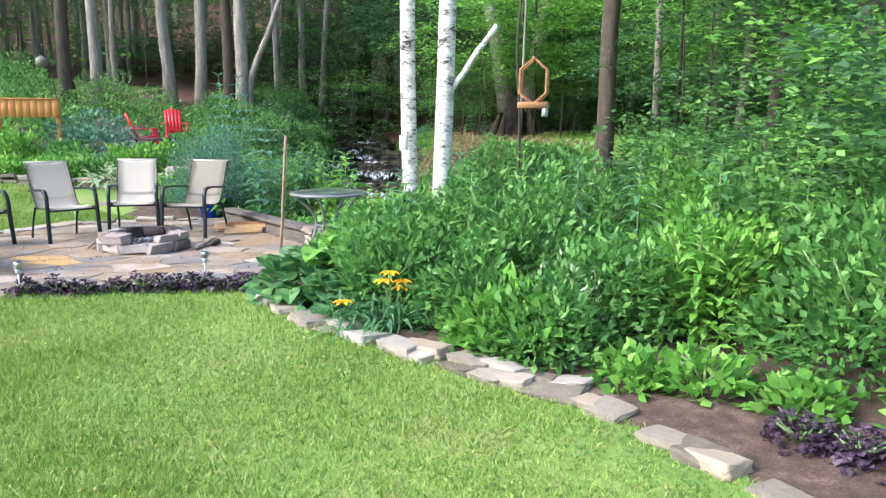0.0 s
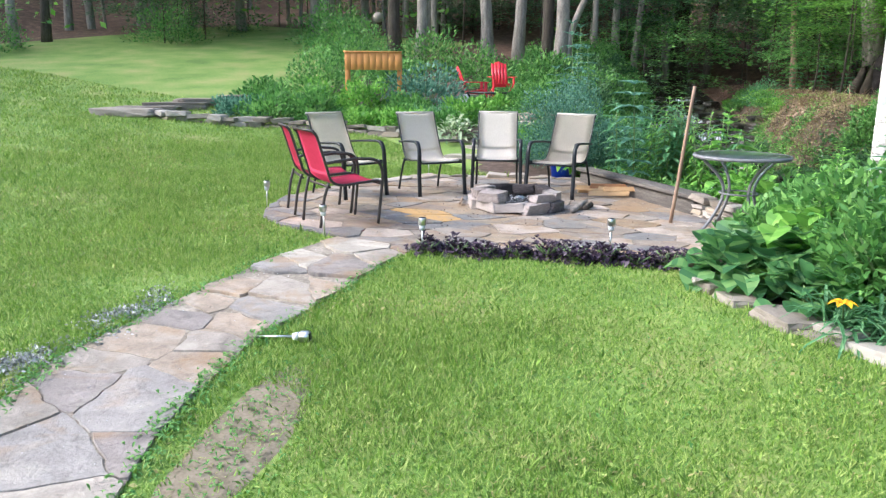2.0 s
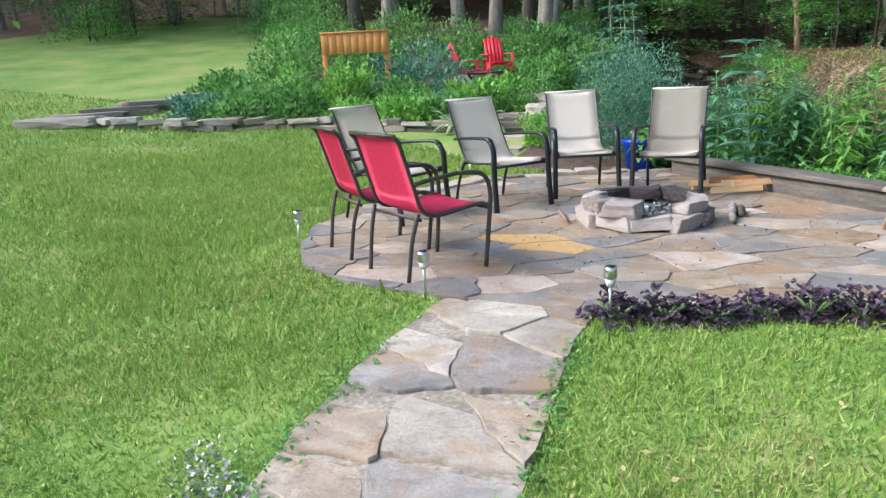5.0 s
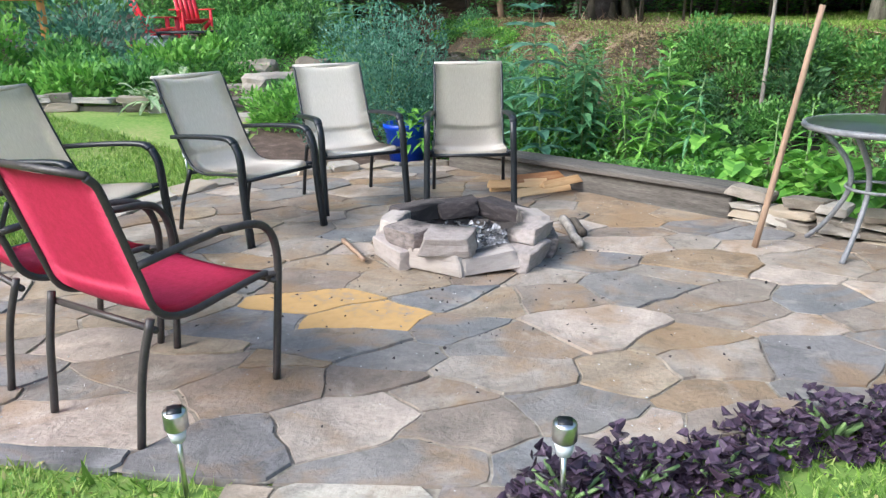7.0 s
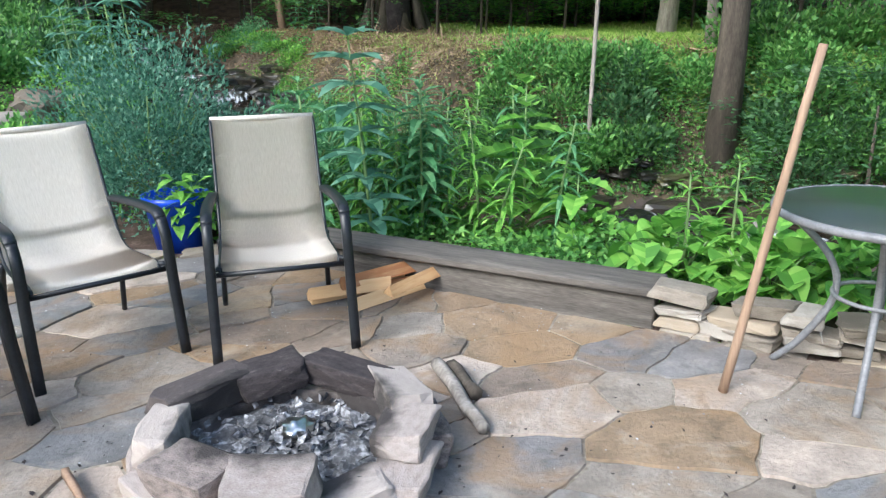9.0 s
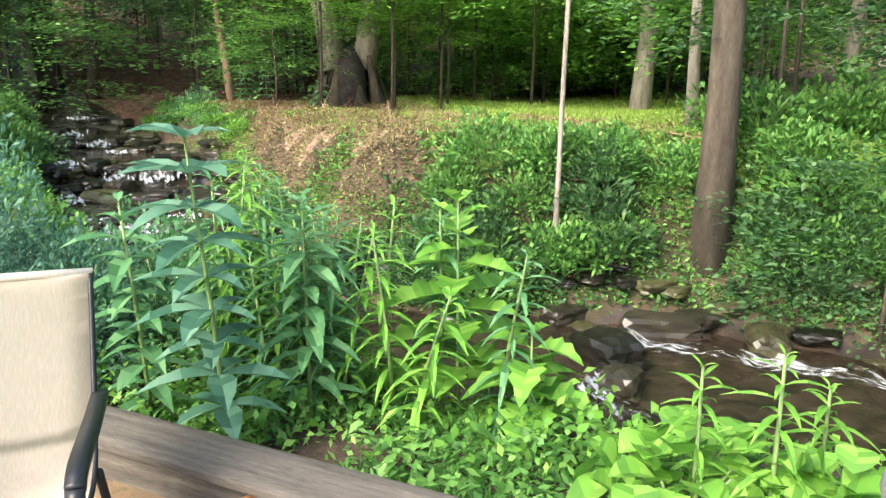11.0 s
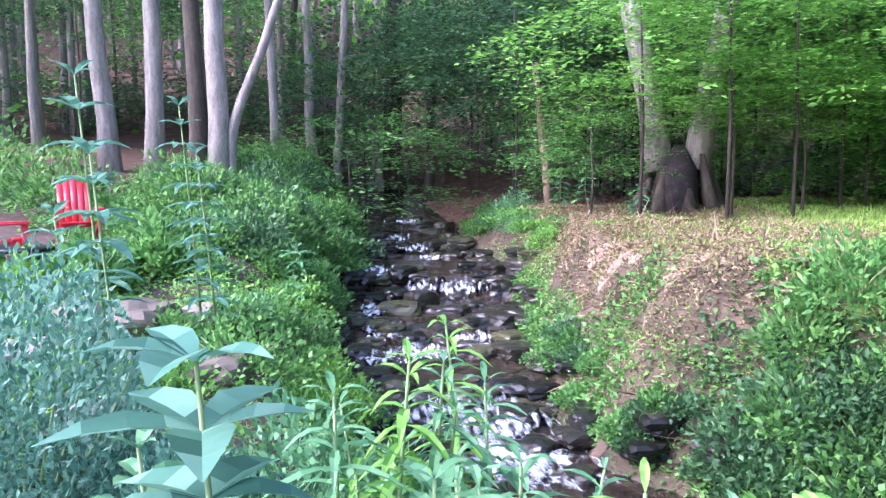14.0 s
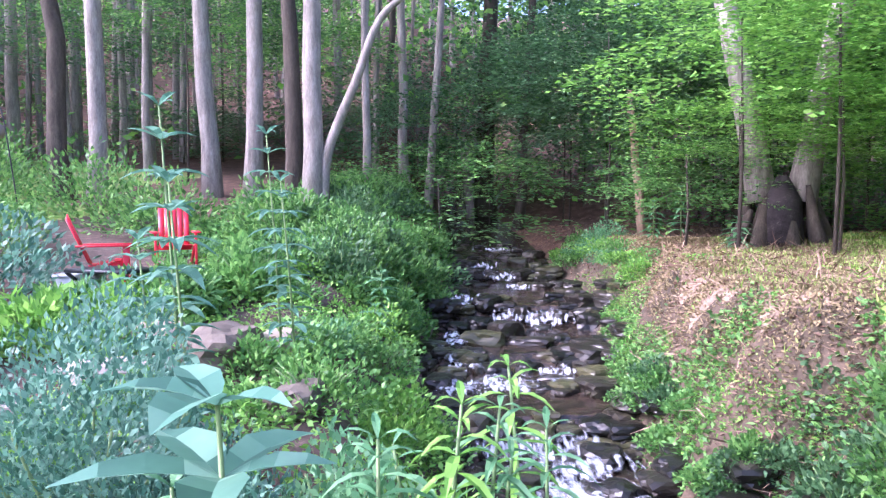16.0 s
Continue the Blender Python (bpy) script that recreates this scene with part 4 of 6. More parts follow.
# ---------------------------------------------------------------- far garden: chairs, box, lamp ball, feeder
def adirondack(x, y, turn):
    c = root("adirondack_chair", Matrix.LocRotScale((x, y, gz(x, y)), Euler((0, 0, turn)), (.8, .8, .85)), "bright red slatted garden chair among the shrubs", "chair", "red garden chairs")
    for k in range(5):
        part("back_slat", bar([(-.2 + .1 * k, .12, .3), (-.2 + .1 * k * 1.0, .42, 1.0 - .03 * abs(k - 2))], .09, .02), M_REDPLASTIC, c)
    for k in range(5):
        part("seat_slat", box(-.26, .26, -.42 + .115 * k, -.32 + .115 * k, .36 - .02 * k, .38 - .02 * k, .004), M_REDPLASTIC, c)
    for s in (-1, 1):
        part("armrest", box(s * .33 - .06, s * .33 + .06, -.45, .3, .55, .575, .006), M_REDPLASTIC, c)
        part("front_leg", box(s * .31 - .02, s * .31 + .02, -.42, -.33, 0, .55, .005), M_REDPLASTIC, c)
        part("rear_leg", bar([(s * .28, -.4, .33), (s * .28, .5, 0)], .03, .09), M_REDPLASTIC, c)
    return c


adirondack(-8.66, 16.6, radians(43))
adirondack(-8.8, 15.45, radians(133))
tb = root("side_table", Matrix.Translation((-7.9, 14.75, gz(-7.9, 14.75))), "low black metal garden table", "table")
part("tabletop", box(-.4, .4, -.28, .28, .4, .44, .01), M_BLACK, tb)
for sx in (-.38, .38):
    part("leg", bar([(sx, -.25, 0), (sx, .25, .4)], .04, .03), M_BLACK, tb)
    part("leg", bar([(sx, .25, 0), (sx, -.25, .4)], .04, .03), M_BLACK, tb)
tub = root("storage_tub", Matrix.LocRotScale((-8.35, 14.75, gz(-8.35, 14.75)), Euler((0, 0, .4)), None), "grey plastic storage tub beside the garden table", "tub")
part("body", box(-.22, .22, -.16, .16, 0, .3, .02), M_GREY, tub)
part("lid", box(-.24, .24, -.18, .18, .3, .335, .012), M_GREY, tub)
bx = root("wooden_bin", Matrix.LocRotScale((-10.0, 13.3, gz(-10, 13.3)), Euler((0, 0, .55)), None), "orange-stained wooden board bin in the garden", "bin")
for k in range(9):
    part("board", box(-.62 + .138 * k, -.487 + .138 * k, -.02, .02, .9, 1.27, .003), M_ORANGEWOOD, bx)
part("top_rail", box(-.64, .64, -.045, .045, 1.272, 1.3, .006), M_ORANGEWOOD, bx)
part("bottom_rail", box(-.6, .6, .022, .06, .92, .99, .006), M_ORANGEWOOD, bx)
for s in (-1, 1):
    part("post", box(s * .58 - .05, s * .58 + .05, .062, .16, -.05, 1.26, .006), M_ORANGEWOOD, bx)
lb = root("hanging_ball", Matrix.Translation((-13.8, 18.1, gz(-13.8, 18.1))), "grey mesh ball hanging from a thin black hook", "ornament")
part("hook", tube(curve_points([(.5, 0, 0), (.3, 0, 1.2), (.15, 0, 1.9), (0, 0, 2.0), (0, 0, 1.75)], 6), .012, 6), M_BLACK, lb)
bm = bmesh.new()
bmesh.ops.create_icosphere(bm, subdivisions=3, radius=.15)
bmesh.ops.translate(bm, vec=(0, 0, 1.56), verts=bm.verts)
part("ball", bm, M_ROCK, lb)
fd = root("bird_feeder", Matrix.Translation((1.4, 7.93, 0)), "hexagonal wooden bird feeder hanging from a thin branch pole", "feeder")
part("pole", tube(curve_points([(-.17, .05, gz(1.23, 8.0) - .05), (-.15, .05, 1.4), (-.19, .03, 2.3), (-.12, .02, 3.0), (0, 0, 3.1), (0, 0, 2.6)], 5), .014, 8), M_DARKBARK, fd)
part("hanger", tube([(0, 0, 2.6), (0, 0, 2.15)], .004, 5), M_BLACK, fd)
for yy in (-.07, .07):
    part("hexagon_frame", tube([(.16 * math.sin(a), yy, 1.91 - .24 * math.cos(a)) for a in np.linspace(0, 2 * math.pi, 7)], .016, 6, False), M_TERRA, fd)
part("roof_slat", box(-.015, .015, -.09, .09, 2.12, 2.17, .006), M_TERRA, fd)
part("tray", box(-.16, .16, -.11, .11, 1.63, 1.7, .01), M_TERRA, fd)
part("seed_tube", tube([(.13, -.07, 1.55), (.13, -.07, 1.68)], .035, 10), M_GREY, fd)

# ---------------------------------------------------------------- trees
def limb_points(x0, r, hgt, lean, seed, n=9):
    return [Vector((lean[0] * (k / (n - 1)) + 1.1 * r * noise.noise(Vector((seed, k * .5, 0))), lean[1] * (k / (n - 1)) + .12 * r * 5 * noise.noise(Vector((k * .5, seed, 3))), hgt * k / (n - 1) - (.6 if k == 0 else .15))) for k in range(n)]


def spray_cloud(n_spray, per, centre, spread, size, flat=.25, reach=1.0):
    """Layered leafy sprays: flat fans of leaves scattered through an ellipsoid."""
    c = rng.normal(size=(n_spray, 3))
    c = norm(c) * rng.uniform(.35, 1.0, (n_spray, 1)) ** .6 * np.array(spread) + np.array(centre)
    out = norm((c - np.array(centre)) * np.array([1, 1, .15]) + 1e-3)
    s = np.cross(out, [0, 0, 1.0])
    a, b = rng.uniform(-.2, 1.0, (n_spray, per, 1)), rng.normal(0, .38, (n_spray, per, 1))
    p = c[:, None] + (out[:, None] * a + s[:, None] * b * (1.05 - a * .5)) * reach
    p[..., 2] += rng.normal(0, flat * .25, (n_spray, per)) * reach - .22 * reach * a[..., 0] ** 2
    p = p.reshape(-1, 3)
    k = len(p)
    d = norm(np.repeat(out, per, 0) * .7 + s.repeat(per, 0) * np.sign(b).reshape(-1, 1) * .7 + rng.normal(0, .35, (k, 3)) * [1, 1, .5])
    return rhombs(p, d, randdir(k, 2.2), size * rng.uniform(.7, 1.3, k), size * .5 * rng.uniform(.7, 1.3, k))


CROWNS = [quads("crown", spray_cloud(62, 26, (0, 0, 0), (2.8, 2.8, 2.6), .2, .3, 1.1), 4, L_TREE) for _ in range(3)]
LOWS = [quads("crown", spray_cloud(80, 52, (0, 0, 0), (1.5, 1.5, 1.1), .092, .22, .8), 4, L_TREE) for _ in range(3)]


def tree(x, y, r, hgt, lean=(0, 0), bark=None, crown=0, label="tall grey-barked woodland tree", crown_z=None, scale=1.0, group="woodland trees"):
    t = root("tree", Matrix.Translation((x, y, gz(x, y))), label, "tree", group)
    seed = x * 3.1 + y
    pts = limb_points(x, r, hgt, lean, seed, 10)
    rad = [r * (1.45 if k == 0 else 1.08 - .06 * k) for k in range(10)]
    part("trunk", tube(pts, rad, 12), bark or M_BARK, t)
    for k in range(3):
        b = pts[6 + k % 3]
        a = seed + 2.2 * k
        e = b + Vector((math.cos(a), math.sin(a), .8)) * hgt * .16
        part("limb", tube(curve_points([b, b.lerp(e, .5) + Vector((0, 0, .12)), e], 4), [r * .42 - r * .03 * j for j in range(9)], 7), bark or M_BARK, t)
    z = crown_z if crown_z else hgt * .86
    ob = child("crown", CROWNS[crown % 3], t, "", Matrix.LocRotScale((lean[0] * .9, lean[1] * .9, z), Euler((0, 0, seed)), (scale, scale, scale)))
    return t


for k, (x, y, r, lx, ly) in enumerate(((-14.98, 20.71, .2, -1.2, 0), (-14.07, 20.52, .18, .5, 0), (-17.66, 26.1, .15, 0, 0), (-12.66, 22.66, .2, -.6, 0), (-11.19, 22.15, .18, 0, 0),
                                       (-10.18, 22.0, .18, -.2, 0), (-9.58, 21.69, .2, .1, 0), (-9.45, 23.88, .09, 0, 0), (-10.61, 28.8, .14, -.3, 0), (-10.06, 29.0, .12, 1.2, 0),
                                       (-9.35, 32.5, .32, .2, 0), (-23.2, 26.1, .2, 0, 0), (-19.96, 27.4, .12, .4, 0), (-19.4, 29.7, .12, 0, 0), (-14.9, 32.5, .16, 0, 0), (-14.5, 35.9, .15, .5, 0),
                                       (-12.2, 30.0, .1, .3, 0), (-16.2, 24.5, .11, -.3, 0), (-21.5, 24.0, .14, 0, 0), (-6.5, 36.0, .2, 0, 0), (-29.0, 16.3, .17, 0, 0), (-28.0, 14.6, .16, 0, 0),
                                       (-32.5, 23.6, .2, 0, 0), (-23.0, 25.0, .24, .3, 0), (-27.3, 24.6, .2, 0, 0), (-7.7, 30.4, .15, .8, 0), (-3.4, 33.0, .18, 0, 0), (1.95, 13.45, .155, .55, 0),
                                       (2.9, 15.6, .07, 0, 0), (4.3, 19.8, .16, .3, 0), (-1.3, 28.0, .24, -.6, 0), (.9, 29.9, .24, .3, 0), (3.5, 27, .18, 0, 0), (7, 25, .2, 0, 0), (6.4, 14.5, .22, 0, 0),
                                       (4.6, 12.6, .1, .3, 0), (9, 17, .2, 0, 0), (12, 13, .22, 0, 0))):
    tree(x, y, r, 11 + (k * 37 % 5), (lx, ly), M_DARKBARK if k % 5 == 0 or k == 27 else M_BARK, k, crown_z=11 + (k * 13 % 4) + (2.5 if x > 0 else 0), scale=1.15 if x < 0 else .75)
tree(.38, 13.8, .026, 9, (.25, 0), M_BARK, 1, "slender mottled grey sapling on the stream bank", 9, .6)
tree(4.4, 14.6, .09, 8, (.2, 0), M_BARK, 1, "slim grey-barked tree beyond the planted bed", 7.5, .9)
tree(.42, 6.75, .075, 9, (-.25, 0), M_BIRCH, 1, "white-barked birch in the planted bed", 9.2, .9, "birches")
tree(.73, 6.7, .085, 9, (.02, 0), M_BIRCH, 2, "white-barked birch in the planted bed", 9.2, .9, "birches")
stick("birch_limb", (.75, 6.7, 1.72), (1.2, 6.75, 2.35), .03, M_BIRCH, "pale birch limb forking from the stem", "limb")
mb = root("meter_box", Matrix.Translation((.36, 6.62, 1.22)), "small grey box fixed to the birch trunk", "box")
part("box", box(-.035, .035, -.04, .02, 0, .14, .006), M_GREY, mb)
stick("tree_stub", (-9.55, 31.6, 1.4), (-9.75, 31.4, 4.1), .14, M_BARK, "pale broken tree stub by the brook", "stump")
lt = root("leaning_trunk", Matrix.Translation((-9.35, 21.75, gz(-9.35, 21.75) - .1)), "crooked grey trunk leaning towards the brook", "tree")
part("wood", tube(curve_points([(0, 0, 0), (.1, 0, 1.3), (.75, 0, 2.7), (1.25, .1, 3.9), (2.1, .2, 4.6), (2.9, .3, 5.8)], 5), [.12 - .003 * j for j in range(26)], 9), M_BARK, lt)
stick("leaning_trunk", (-3.4, 24.6, gz(-3.4, 24.6) - .1), (-3.7, 24.7, 4.2), .09, M_POLE, "thin reddish bare trunk by the brook", "tree")


def old_stump(x, y):
    """A broad hollow stump with two stems rising from it."""
    t = root("old_stump", Matrix.Translation((x, y, gz(x, y) - .2)), "broad hollow old stump with rotten red heartwood and two stems", "stump")
    for k in range(9):
        a = k * .7
        b = Vector((math.cos(a) * .62, math.sin(a) * .5, 0))
        hgt = 1.0 + .9 * noise.noise(Vector((k * 2.3, 1, 4)))
        part("root_flare", tube([b * 1.25, b * 1.0 + Vector((0, 0, .5)), b * .8 + Vector((0, 0, hgt))], [.17, .12, .04], 8), M_DARKBARK, t)
    part("heartwood", tube([(0, -.35, 0), (0, -.3, .9), (0, -.2, 1.3)], [.35, .3, .1], 8), M_SOOT, t, "dark rotten heartwood")
    for s, ln in ((-1, -.9), (1, .8)):
        part("stem", tube(curve_points([(s * .3, 0, .9), (s * .55, 0, 2.4), (s * .8 + ln * .3, 0, 5.0), (s * .9 + ln, 0, 9)], 5), [.26 - .009 * j for j in range(16)], 10), M_BARK, t)


old_stump(-.9, 22.4)

# understory: leafy saplings, each a thing with its stem and foliage
def sapling(x, y, z, sx, sz, mat_i, k, label="leafy green understory sapling"):
    t = root("sapling", Matrix.Translation((x, y, gz(x, y) - .03)), label, "sapling", "understory saplings")
    part("stem", tube([(0, 0, 0), (.04, .03, z * .5), (0, 0, z + .4)], [.03, .024, .012], 6), M_DARKBARK, t)
    child("foliage", UNDER[mat_i][k % 3], t, "", Matrix.LocRotScale((0, 0, z), Euler((0, 0, k * 1.3)), (sx, sx, sz)))


UNDER = []
# same foliage in three tones: light and shade are put into the leaf colour
for mat in (L_TREE, L_BRIGHT, L_SHADE):
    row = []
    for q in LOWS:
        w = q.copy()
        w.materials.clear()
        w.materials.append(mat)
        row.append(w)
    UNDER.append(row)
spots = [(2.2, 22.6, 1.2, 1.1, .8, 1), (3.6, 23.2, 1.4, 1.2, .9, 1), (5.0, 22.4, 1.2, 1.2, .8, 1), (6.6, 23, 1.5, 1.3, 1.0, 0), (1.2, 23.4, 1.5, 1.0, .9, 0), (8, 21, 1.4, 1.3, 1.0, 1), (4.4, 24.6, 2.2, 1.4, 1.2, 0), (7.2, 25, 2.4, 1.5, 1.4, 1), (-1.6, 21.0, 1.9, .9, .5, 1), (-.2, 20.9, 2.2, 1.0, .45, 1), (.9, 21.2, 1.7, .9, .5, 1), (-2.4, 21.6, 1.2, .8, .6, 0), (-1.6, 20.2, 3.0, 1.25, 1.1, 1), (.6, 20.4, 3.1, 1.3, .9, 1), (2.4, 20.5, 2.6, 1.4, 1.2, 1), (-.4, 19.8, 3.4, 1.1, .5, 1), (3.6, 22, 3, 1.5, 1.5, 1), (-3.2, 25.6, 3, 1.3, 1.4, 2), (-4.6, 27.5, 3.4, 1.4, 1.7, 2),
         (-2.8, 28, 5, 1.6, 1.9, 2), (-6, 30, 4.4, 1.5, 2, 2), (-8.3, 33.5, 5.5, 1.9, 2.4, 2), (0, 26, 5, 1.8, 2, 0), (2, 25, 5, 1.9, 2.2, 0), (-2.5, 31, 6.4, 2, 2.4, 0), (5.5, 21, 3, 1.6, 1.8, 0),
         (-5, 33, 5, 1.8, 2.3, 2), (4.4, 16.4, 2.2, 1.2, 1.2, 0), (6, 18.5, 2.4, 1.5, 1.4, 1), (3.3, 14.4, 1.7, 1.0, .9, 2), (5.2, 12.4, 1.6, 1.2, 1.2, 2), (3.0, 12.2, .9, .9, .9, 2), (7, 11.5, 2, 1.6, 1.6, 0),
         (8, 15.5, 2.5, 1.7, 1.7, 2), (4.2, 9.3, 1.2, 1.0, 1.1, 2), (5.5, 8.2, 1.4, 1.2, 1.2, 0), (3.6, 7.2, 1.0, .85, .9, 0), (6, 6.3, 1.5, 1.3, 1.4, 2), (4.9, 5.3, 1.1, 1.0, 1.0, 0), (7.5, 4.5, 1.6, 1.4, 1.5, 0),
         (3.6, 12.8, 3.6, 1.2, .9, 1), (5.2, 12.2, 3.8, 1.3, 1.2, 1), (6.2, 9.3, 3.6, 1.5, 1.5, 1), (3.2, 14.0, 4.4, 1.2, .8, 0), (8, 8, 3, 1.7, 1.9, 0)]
# saplings beyond the clearing: sunlight painted in with the brighter leaf colour
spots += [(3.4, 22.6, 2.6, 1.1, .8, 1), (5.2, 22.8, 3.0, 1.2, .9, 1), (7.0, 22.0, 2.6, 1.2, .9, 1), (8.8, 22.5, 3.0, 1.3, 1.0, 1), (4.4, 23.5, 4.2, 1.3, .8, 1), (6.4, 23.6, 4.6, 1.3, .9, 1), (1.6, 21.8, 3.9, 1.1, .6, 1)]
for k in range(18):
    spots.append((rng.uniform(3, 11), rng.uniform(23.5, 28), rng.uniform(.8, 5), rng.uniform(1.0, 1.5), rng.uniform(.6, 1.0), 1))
for k in range(40):
    spots.append((rng.uniform(-3, 12), rng.uniform(23, 31), rng.uniform(.8, 6.5), rng.uniform(1.2, 2.2), rng.uniform(1.0, 2), int(rng.integers(0, 3))))
# western woods: mostly the darkest tone, standing in for shade under the trees
for k in range(34):
    a = rng.uniform(0, 1)
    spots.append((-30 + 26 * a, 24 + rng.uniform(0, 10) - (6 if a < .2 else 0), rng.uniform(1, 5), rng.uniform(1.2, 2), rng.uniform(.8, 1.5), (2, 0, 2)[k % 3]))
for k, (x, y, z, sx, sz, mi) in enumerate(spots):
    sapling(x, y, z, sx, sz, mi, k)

# far woods closing the view all round
def far_woods():
    """Foliage and stems of the surrounding woods, further than anyone could count."""
    n = 12500
    a = rng.uniform(0, 2 * math.pi, n)
    r = 13 + 52 * np.sqrt(rng.uniform(0, 1, n))
    x, y = -4 + r * np.cos(a), 8 + r * np.sin(a)
    wood = (y > 24 + .9 * np.clip(x + 2, 0, 9)) | (x < -27) | (x > 10) & (y > -6)
    x, y, r = x[wood], y[wood], r[wood]
    g = height(x, y)
    high = rng.uniform(size=len(x)) < np.where(r > 31, .5, .84)
    z = np.where(high, rng.uniform(6.5, 16, len(x)), rng.uniform(.2, 6.5, len(x)))
    c = np.stack([x, y, g + z], 1)
    per = 20
    p = (c[:, None] + rng.normal(0, 1, (len(c), per, 3)) * [1.3, 1.3, .5]).reshape(-1, 3)
    size = np.repeat(np.where(r > 38, 1.0, .62), per)
    lv = rhombs(p, randdir(len(p), -.2, .5), randdir(len(p), 1.4), size * rng.uniform(.3, .65, len(p)), size * rng.uniform(.18, .36, len(p)))
    # a random half gets brighter leaves; the colour stands in for sunlight
    half = rng.uniform(size=len(lv)) < .5
    tagged(new("far_foliage", quads("far_foliage", lv[half], 4, L_BRIGHT)), "green foliage of the surrounding woods, coloured brighter as if sunlit", "foliage", kind="stuff")
    lv = lv[~half]
    tagged(new("far_foliage", quads("far_foliage", lv, 4, L_TREE)), "dense green foliage of the surrounding woods", "foliage", kind="stuff")
    m = 620
    a = rng.uniform(0, 2 * math.pi, m)
    r = rng.uniform(27, 60, m)
    x, y = -4 + r * np.cos(a), 8 + r * np.sin(a)
    keep = (y > 27) | (x < -32) | (x > 14) & (y > -6)
    vs, fs = [], []
    d, zw, hw, sd = along_stream(x, y)
    keep &= d > hw + 1.4
    for px, py in zip(x[keep], y[keep]):
        b, rr, ln = gz(px, py) - .3, rng.uniform(.07, .2), rng.uniform(-.7, .7)
        o = len(vs)
        for h, q in ((0, 1), (7, .8), (15, .5)):
            vs += [(px + ln * h / 8 + rr * q * math.cos(t), py + rr * q * math.sin(t), b + h) for t in np.linspace(0, 2 * math.pi, 7)[:-1]]
        for s in (0, 6):
            fs += [(o + s + k, o + s + (k + 1) % 6, o + s + 6 + (k + 1) % 6, o + s + 6 + k) for k in range(6)]
    tagged(new("far_trunks", mesh("far_trunks", vs, fs, M_BARK)), "grey trunks of the surrounding woods", "trunks", kind="stuff")


far_woods()

# ---------------------------------------------------------------- plants
def bush(name, x, y, rx, ry, h, n, leaf, w, mat, label, cat="bush", group="", low=0.0, up=.5, droop=.35, lng=False, prof=PROFILE):
    """Stems from one foot with leaves all over an uneven dome."""
    t = root(name, Matrix.Translation((x, y, gz(x, y) - .02)), label, cat, group)
    q = randdir(n)
    q[:, 2] = np.abs(q[:, 2])
    lump = 1 + .22 * np.sin(q[:, 0] * 5 + x) * np.cos(q[:, 1] * 4 + y) + .12 * np.sin(q[:, 2] * 9 + x * 3)
    p = q * (rng.uniform(.15, 1, (n, 1)) ** .45) * lump[:, None] * [rx, ry, h - low] + [0, 0, low]
    d = norm(q + randdir(n, up) * .9)
    if lng:
        v = long_leaves(p, d, leaf * rng.uniform(.6, 1.3, n), w * rng.uniform(.7, 1.3, n), droop, prof)
    else:
        v = rhombs(p, d, randdir(n, 1.5), leaf * rng.uniform(.6, 1.3, n), w * rng.uniform(.7, 1.3, n))
    child("foliage", quads("foliage", v, 4, mat), t)
    bm = bmesh.new()
    for k in range(9):
        a = k * .7 + x
        s = tube([(0, 0, 0), (math.cos(a) * rx * .3, math.sin(a) * ry * .3, h * .45), (math.cos(a) * rx * .6, math.sin(a) * ry * .6, h * .75)], [.012, .009, .005], 5)
        me = bpy.data.meshes.new("tmp")
        s.to_mesh(me)
        s.free()
        bm.from_mesh(me)
        bpy.data.meshes.remove(me)
    tagged(part("stem", bm, L_STEM, t), kind="stuff")
    return t


SHRUB = "dense mid-green perennial shrub in the planted bed"
for x, y, rx, h, n in ((.35, 6.35, .65, .85, 2400), (1.0, 6.0, .75, 1.05, 2600), (1.7, 5.9, .65, .95, 2200), (.6, 5.5, .5, .7, 1600), (1.35, 5.3, .5, .6, 1500), (1.0, 7.1, .9, 1.15, 2600), (-.25, 6.6, .42, .5, 1300), (2.3, 5.3, .5, .7, 1500),
                       (2.0, 6.8, .7, 1.1, 2000), (1.9, 4.75, .42, .42, 1200), (-.2, 7.3, .4, .55, 1200)):
    bush("shrub", x, y, rx, rx, h, int(n * 2), .088, .037, L_SHRUB, SHRUB, "shrub", "bed shrubs", up=.12)
for x, y, rx, h, n in ((3.0, 5.5, .6, 1.0, 1800), (3.9, 4.9, .7, 1.0, 2000), (3.5, 6.3, .8, 1.2, 2000), (2.9, 6.9, .6, 1.3, 1500), (4.4, 4.0, .55, .7, 1400), (4.8, 6.0, .9, 1.3, 2000)):
    bush("shrub", x, y, rx, rx, h, int(n * 1.8), .088, .042, L_BRIGHT if n < 1900 else L_SHRUB, "loose bright green weedy shrub at the bed's edge", "shrub", "bed shrubs")
bush("filler_plant", 2.0, 5.0, .36, .32, .55, 420, .05, .022, L_VARIEG, "pale-leaved frothy filler plant in the bed", "plant")
bush("filler_plant", 1.65, 4.75, .4, .32, .4, 700, .12, .08, L_BRIGHT, "low light-green spreading plant above the edging", "plant")
for x, y, sc in ((2.9, 4.35, .3), (3.4, 4.1, .25), (2.5, 4.35, .22)):
    bush("weed_clump", x, y, sc, sc, sc * .8, 260, .09, .06, L_BRIGHT, "small bright weed clump in the mulch", "plant", "weeds in the mulch")
OVATE = ((0, .08), (.1, .62), (.28, .98), (.5, 1.0), (.72, .72), (.9, .3), (1, .03))
